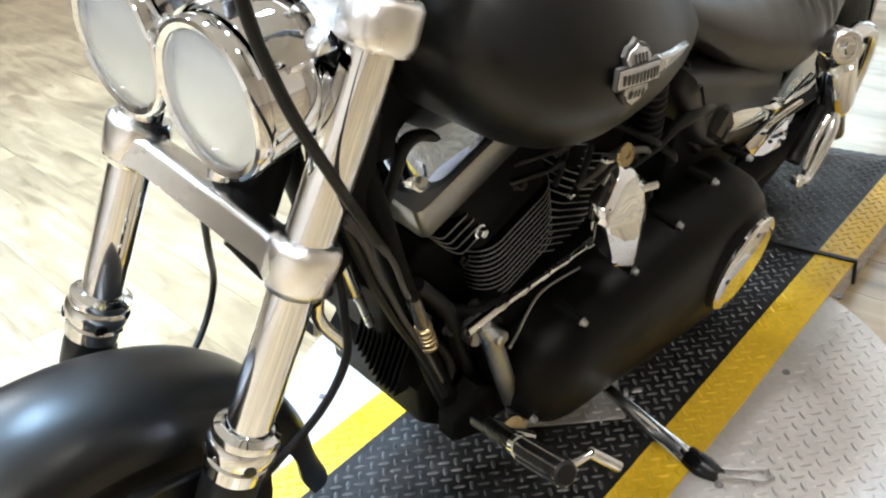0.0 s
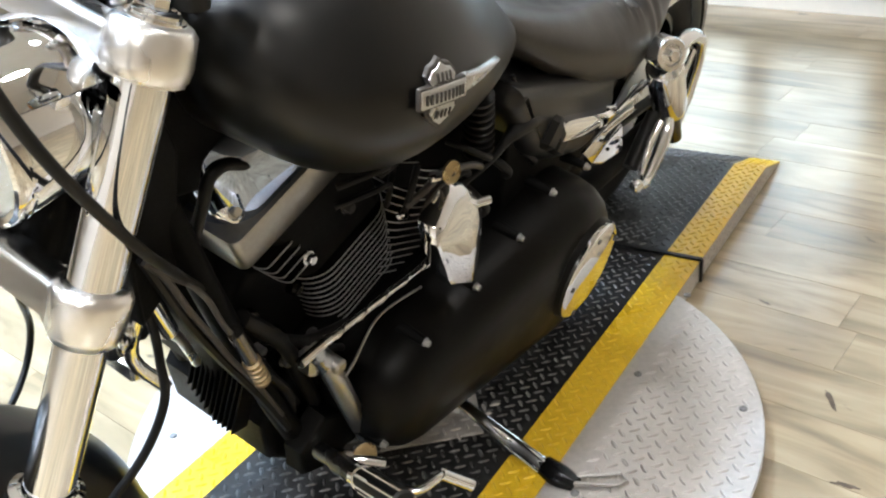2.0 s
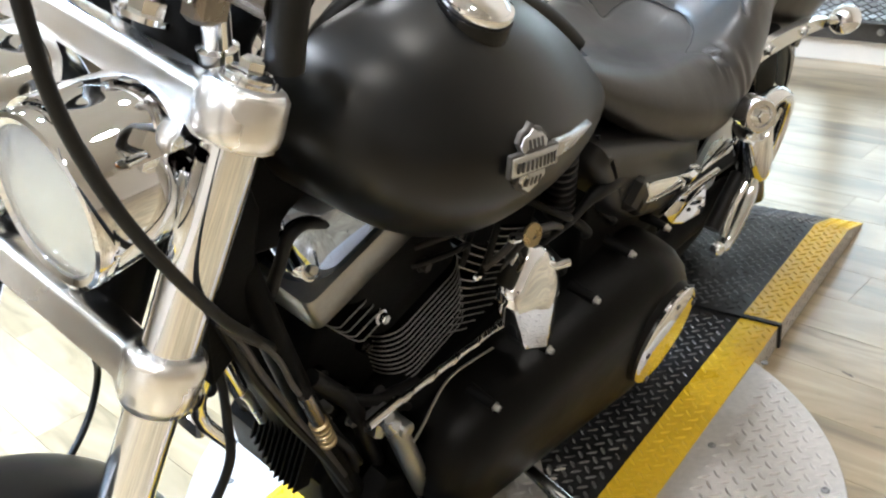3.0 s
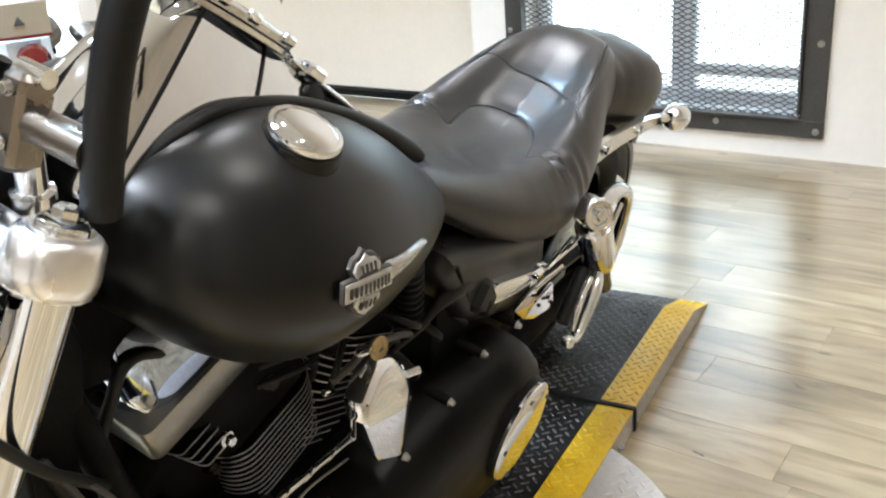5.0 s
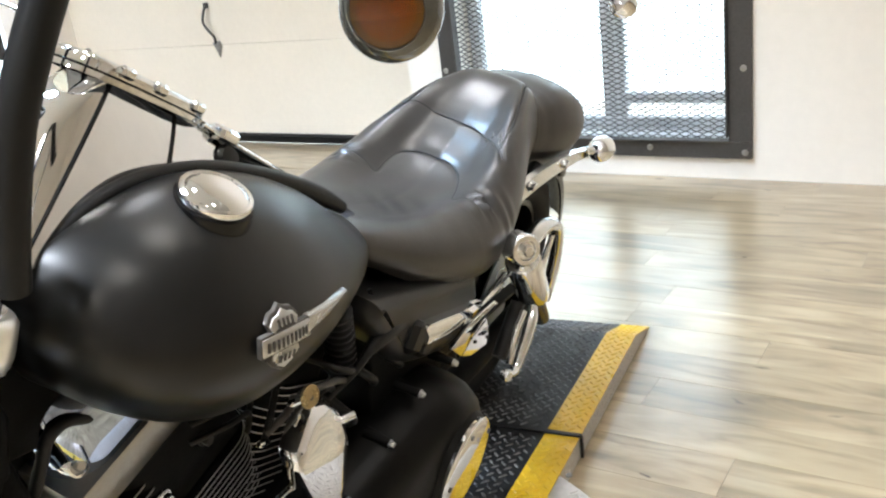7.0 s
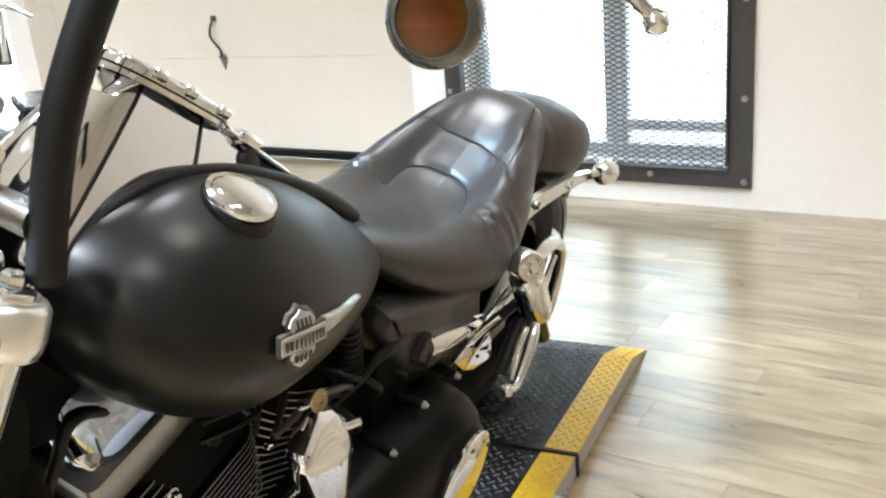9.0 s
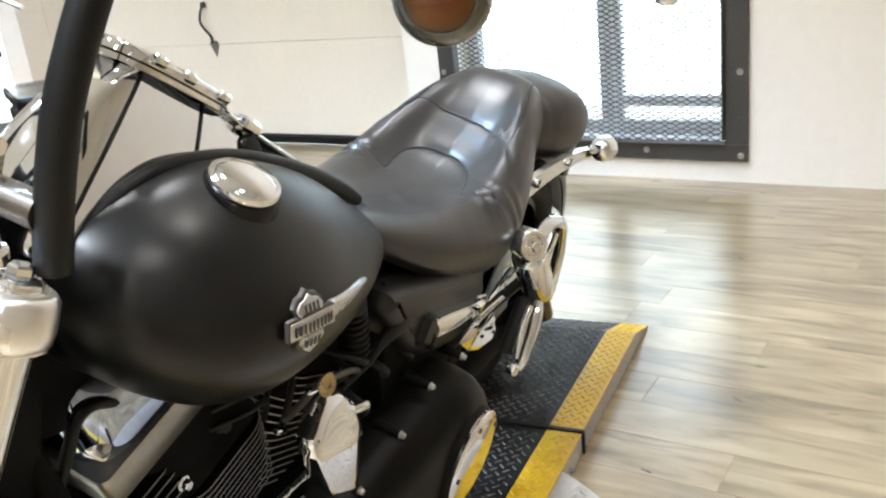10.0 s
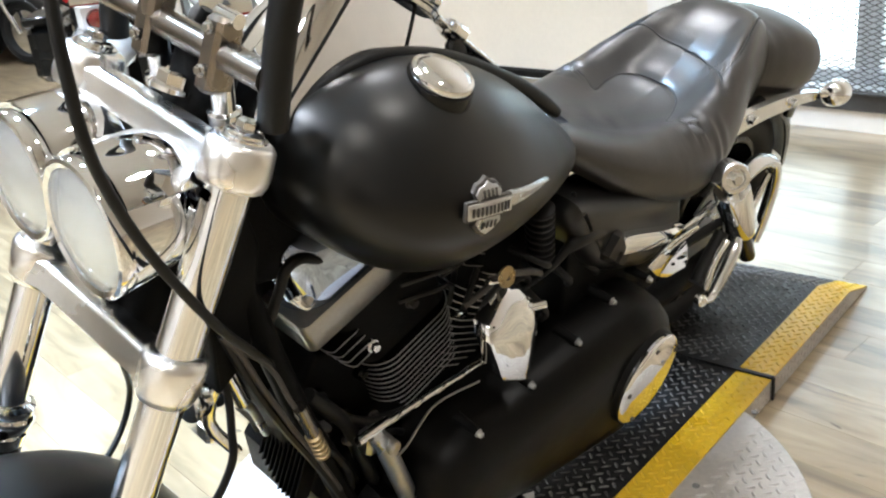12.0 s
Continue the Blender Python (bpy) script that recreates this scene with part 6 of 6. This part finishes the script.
part("signal_stem", Shape().tube([ts - ta * 0.025, ts - ta * 0.03 + Vector((0.0, 0.02, 0.06)), (0.42, bar_y + 0.165, bar_z + 0.42)], 0.006, 10, smooth=4), GLOSS, fs)
lev = part("clutch_lever", Shape().tube([(0.40, -1.16, 1.50), (0.46, -1.17, 1.41), (0.508, -1.175, 1.352), (0.535, -1.17, 1.332)], [0.007, 0.008, 0.0065, 0.006], 12, smooth=5, flat=0.7), CHROME, bike, "chrome clutch lever")
part("lever_ball", Shape().lathe((0.538, -1.168, 1.329), (0.6, 0.15, -0.4), [(-0.009, 0.002), (-0.006, 0.0065), (0, 0.009), (0.006, 0.0065), (0.009, 0.002)], 16), CHROME, lev)

# ---- other machines on the shop floor ----


def parked_bike(m, paint, bag_paint, rim_metal, label, group):
    """A touring machine seen small and partly hidden: wheels, body, seat, bags, lights."""
    b = thing("parked_motorcycle", m, label, "motorcycle", group)
    for y in (-0.82, 0.80):
        n = 32
        tyre = Shape().rings([[(h, y + rr * math.cos(2 * math.pi * k / n), 0.32 + rr * math.sin(2 * math.pi * k / n)) for h, rr in ((-0.06, 0.24), (-0.055, 0.3), (0, 0.32), (0.055, 0.3), (0.06, 0.24), (0, 0.22))] for k in range(n)], loop=True)
        w = part("wheel", tyre, TYRE, b)
        part("rim", Shape().lathe((-0.04, y, 0.32), (1, 0, 0), [(0, 0.03), (0.01, 0.21), (0.02, 0.235), (0.06, 0.235), (0.07, 0.21), (0.08, 0.03)], 28), rim_metal, w)
    for y, a0, a1 in ((-0.82, 40, 170), (0.80, 25, 165)):
        part("fender", fender(y, 0.32, 0.37, 0.10, a0, a1, 0.06, n=20), paint, b)
    part("tank", Shape().rings([[(x, y, z) for x, z in [(w * math.cos(t), zc + h * math.sin(t)) for t in (2 * math.pi * k / 16 for k in range(16))]] for y, w, zc, h in spline([(-0.50, 0.05, 0.86, 0.05), (-0.40, 0.14, 0.87, 0.11), (-0.2, 0.17, 0.86, 0.12), (0.0, 0.12, 0.83, 0.09), (0.1, 0.03, 0.80, 0.04)], 4)]), paint, b)
    part("seat", Shape().rings([[(x, y, z) for x, z in [(w * math.cos(t), zc + h * math.sin(t)) for t in (2 * math.pi * k / 14 for k in range(14))]] for y, w, zc, h in spline([(0.05, 0.10, 0.76, 0.05), (0.25, 0.17, 0.74, 0.07), (0.45, 0.16, 0.80, 0.08), (0.75, 0.13, 0.82, 0.06), (0.85, 0.05, 0.80, 0.03)], 4)]), LEATHER, b)
    part("engine", Shape().prism([(-0.35, 0.2), (-0.40, 0.42), (-0.30, 0.70), (-0.05, 0.72), (0.15, 0.68), (0.22, 0.4), (0.15, 0.18)], lambda a, c, h: (-0.14 + h, a, c), 0.28, 0.03), CRINKLE, b)
    for x in (0.11, -0.11):
        part("fork_leg", Shape().tube([(x, -0.82, 0.32), (x, -0.52, 1.0)], 0.026, 14), CHROME, b)
        part("exhaust", Shape().tube([(x * 1.6, -0.2, 0.24), (x * 1.8, 0.3, 0.24), (x * 1.8, 1.0, 0.30)], [0.03, 0.045, 0.05], 14, smooth=4), CHROME, b)
        bag = part("saddlebag", Shape().box((x * 2.5, 0.82, 0.62), (0.17, 0.52, 0.30), 0.05), bag_paint, b)
        part("bag_lid", Shape().box((x * 2.5, 0.82, 0.79), (0.18, 0.54, 0.05), 0.02), bag_paint, bag)
    part("headlamp", Shape().lathe((0, -0.62, 0.95), (0, -1, 0.05), [(-0.12, 0.01), (-0.08, 0.07), (0, 0.09), (0.01, 0.085), (0.03, 0.04), (0.035, 0.002)], 24), CHROME, b)
    part("handlebar", Shape().tube([(-0.42, -0.28, 1.08), (-0.30, -0.40, 1.14), (-0.08, -0.48, 1.06), (0.08, -0.48, 1.06), (0.30, -0.40, 1.14), (0.42, -0.28, 1.08)], 0.014, 10, smooth=5), CHROME, b)
    part("tail_light", Shape().lathe((0, 1.16, 0.66), (0, 1, 0.1), [(0, 0.05), (0.02, 0.05), (0.035, 0.035), (0.04, 0.002)], 24), RED_LENS, b, "red tail light")
    return b


near = parked_bike(pose(-3.13, 0.91, 0, 0, 0, 235), WHITE_BODY, GLOSS, CHROME_SOFT, "white touring motorcycle with black bags, parked tail first", "parked motorcycles")
# its tail: a tan number plate with a dark mark, a round red lamp, a black padded backrest
plate = part("number_plate", Shape().box((0.0, 1.19, 0.905), (0.19, 0.012, 0.115), 0.004), CREAM, near, "tan number plate with a dark triangle")
part("plate_mark", Shape().prism([(-0.018, 0.890), (0.018, 0.890), (0.0, 0.920)], lambda a, b, h: (a, 1.197 + h, b), 0.002, 0.0005), STEEL_DARK, plate)
part("plate_bar", Shape().box((0.0, 1.198, 0.852), (0.19, 0.006, 0.010), 0.002), RED_LENS, plate)
part("tail_lamp", Shape().lathe((-0.02, 1.16, 0.770), (0, 1, 0.1), [(0, 0.055), (0.03, 0.055), (0.05, 0.04), (0.058, 0.002)], 28), RED_LENS, near, "round dark red tail lamp")
part("lamp_shell", Shape().box((0.0, 1.10, 0.785), (0.17, 0.12, 0.16), 0.05), WHITE_BODY, near)
part("backrest", Shape().box((0.02, 1.02, 1.035), (0.30, 0.10, 0.13), 0.04), LEATHER, near, "black padded backrest")
part("luggage_rail", Shape().tube([(-0.16, 1.14, 0.98), (-0.16, 1.02, 1.20), (0.16, 1.02, 1.20), (0.16, 1.14, 0.98)], 0.011, 10, smooth=5), CHROME, near)
part("tail_body", Shape().rings([[(w * math.cos(t), y, zc + h * math.sin(t)) for t in (2 * math.pi * k / 20 for k in range(20))] for y, w, zc, h in spline([(0.55, 0.08, 0.64, 0.06), (0.75, 0.16, 0.64, 0.12), (1.0, 0.18, 0.61, 0.14), (1.2, 0.13, 0.59, 0.11), (1.28, 0.04, 0.58, 0.04)], 5)]), WHITE_BODY, near, "smooth white tail body")
copy_thing(near, pose(-4.75, 1.25, 0, 0, 0, 235))
far_red = parked_bike(pose(-9.9, 2.75, 0, 0, 0, 112), RED_BODY, RED_BODY, CHROME_SOFT, "red motorcycle in the row at the end of the hall", "parked motorcycles")
for px, py, rz in ((-10.6, 2.15, 116), (-11.8, 2.9, 116)):
    copy_thing(far_red, pose(px, py, 0, 0, 0, rz))
far_black = parked_bike(pose(-10.9, 3.0, 0, 0, 0, 114), DENIM, DENIM, CHROME_SOFT, "black motorcycle in the row at the end of the hall", "parked motorcycles")
for px, py, rz in ((-11.6, 2.3, 118), (-9.4, 2.15, 112)):
    copy_thing(far_black, pose(px, py, 0, 0, 0, rz))

# ---- floor boards, nearest first ----


def boards():
    """Vinyl planks laid along the wall, each its own piece with an eased edge."""
    w, l, gap = 0.152, 1.22, 0.0003
    def plank(x0, x1, y0, y1, z=0.0):
        e = 0.0004
        return [(x0, y0, z - 0.0015), (x1, y0, z - 0.0015), (x1, y1, z - 0.0015), (x0, y1, z - 0.0015), (x0 + e, y0 + e, z), (x1 - e, y0 + e, z), (x1 - e, y1 - e, z), (x0 + e, y1 - e, z)]
    faces = [(4, 5, 6, 7), (0, 1, 5, 4), (1, 2, 6, 5), (2, 3, 7, 6), (3, 0, 4, 7)]
    me = bpy.data.meshes.new("plank")
    me.from_pydata(plank(0, l - gap, 0, w - gap), [], faces)
    me.materials.append(PLANK)
    count = 0
    rng = random.Random(4)
    for row in range(0, 46):
        shift = rng.random() * l
        for col in range(-7, 5):
            x, y = col * l + shift, -(row + 1) * w
            if row < 30 and -3 <= col <= 1 and count < 296:
                ob = new("plank", me)
                ob.parent = floor
                ob.matrix_world = WALL @ pose(x, y, -0.0005 * rng.random())
                count += 1


boards()


def knots():
    """Dark split knots in the boards beside the turntable."""
    rng = random.Random(9)
    for kx, ky, length, width, turn in ((0.160, -0.034, 0.034, 0.007, -20), (0.360, -0.322, 0.060, 0.014, -60), (0.431, -0.536, 0.050, 0.014, 5)):
        n = 14
        rim = []
        for k in range(n):
            a = 2 * math.pi * k / n
            j = 0.55 + 0.7 * rng.random()
            rim.append((math.cos(a) * length / 2 * j, math.sin(a) * width / 2 * j))
        m = pose(kx, ky, 0, 0, 0, turn)
        part("knot", Shape().rings([[m @ Vector((x * q, y * q, z)) for x, y in rim] for q, z in ((1.0, 0.0002), (0.94, 0.0006))]), KNOT, floor, "dark split knot")


knots()
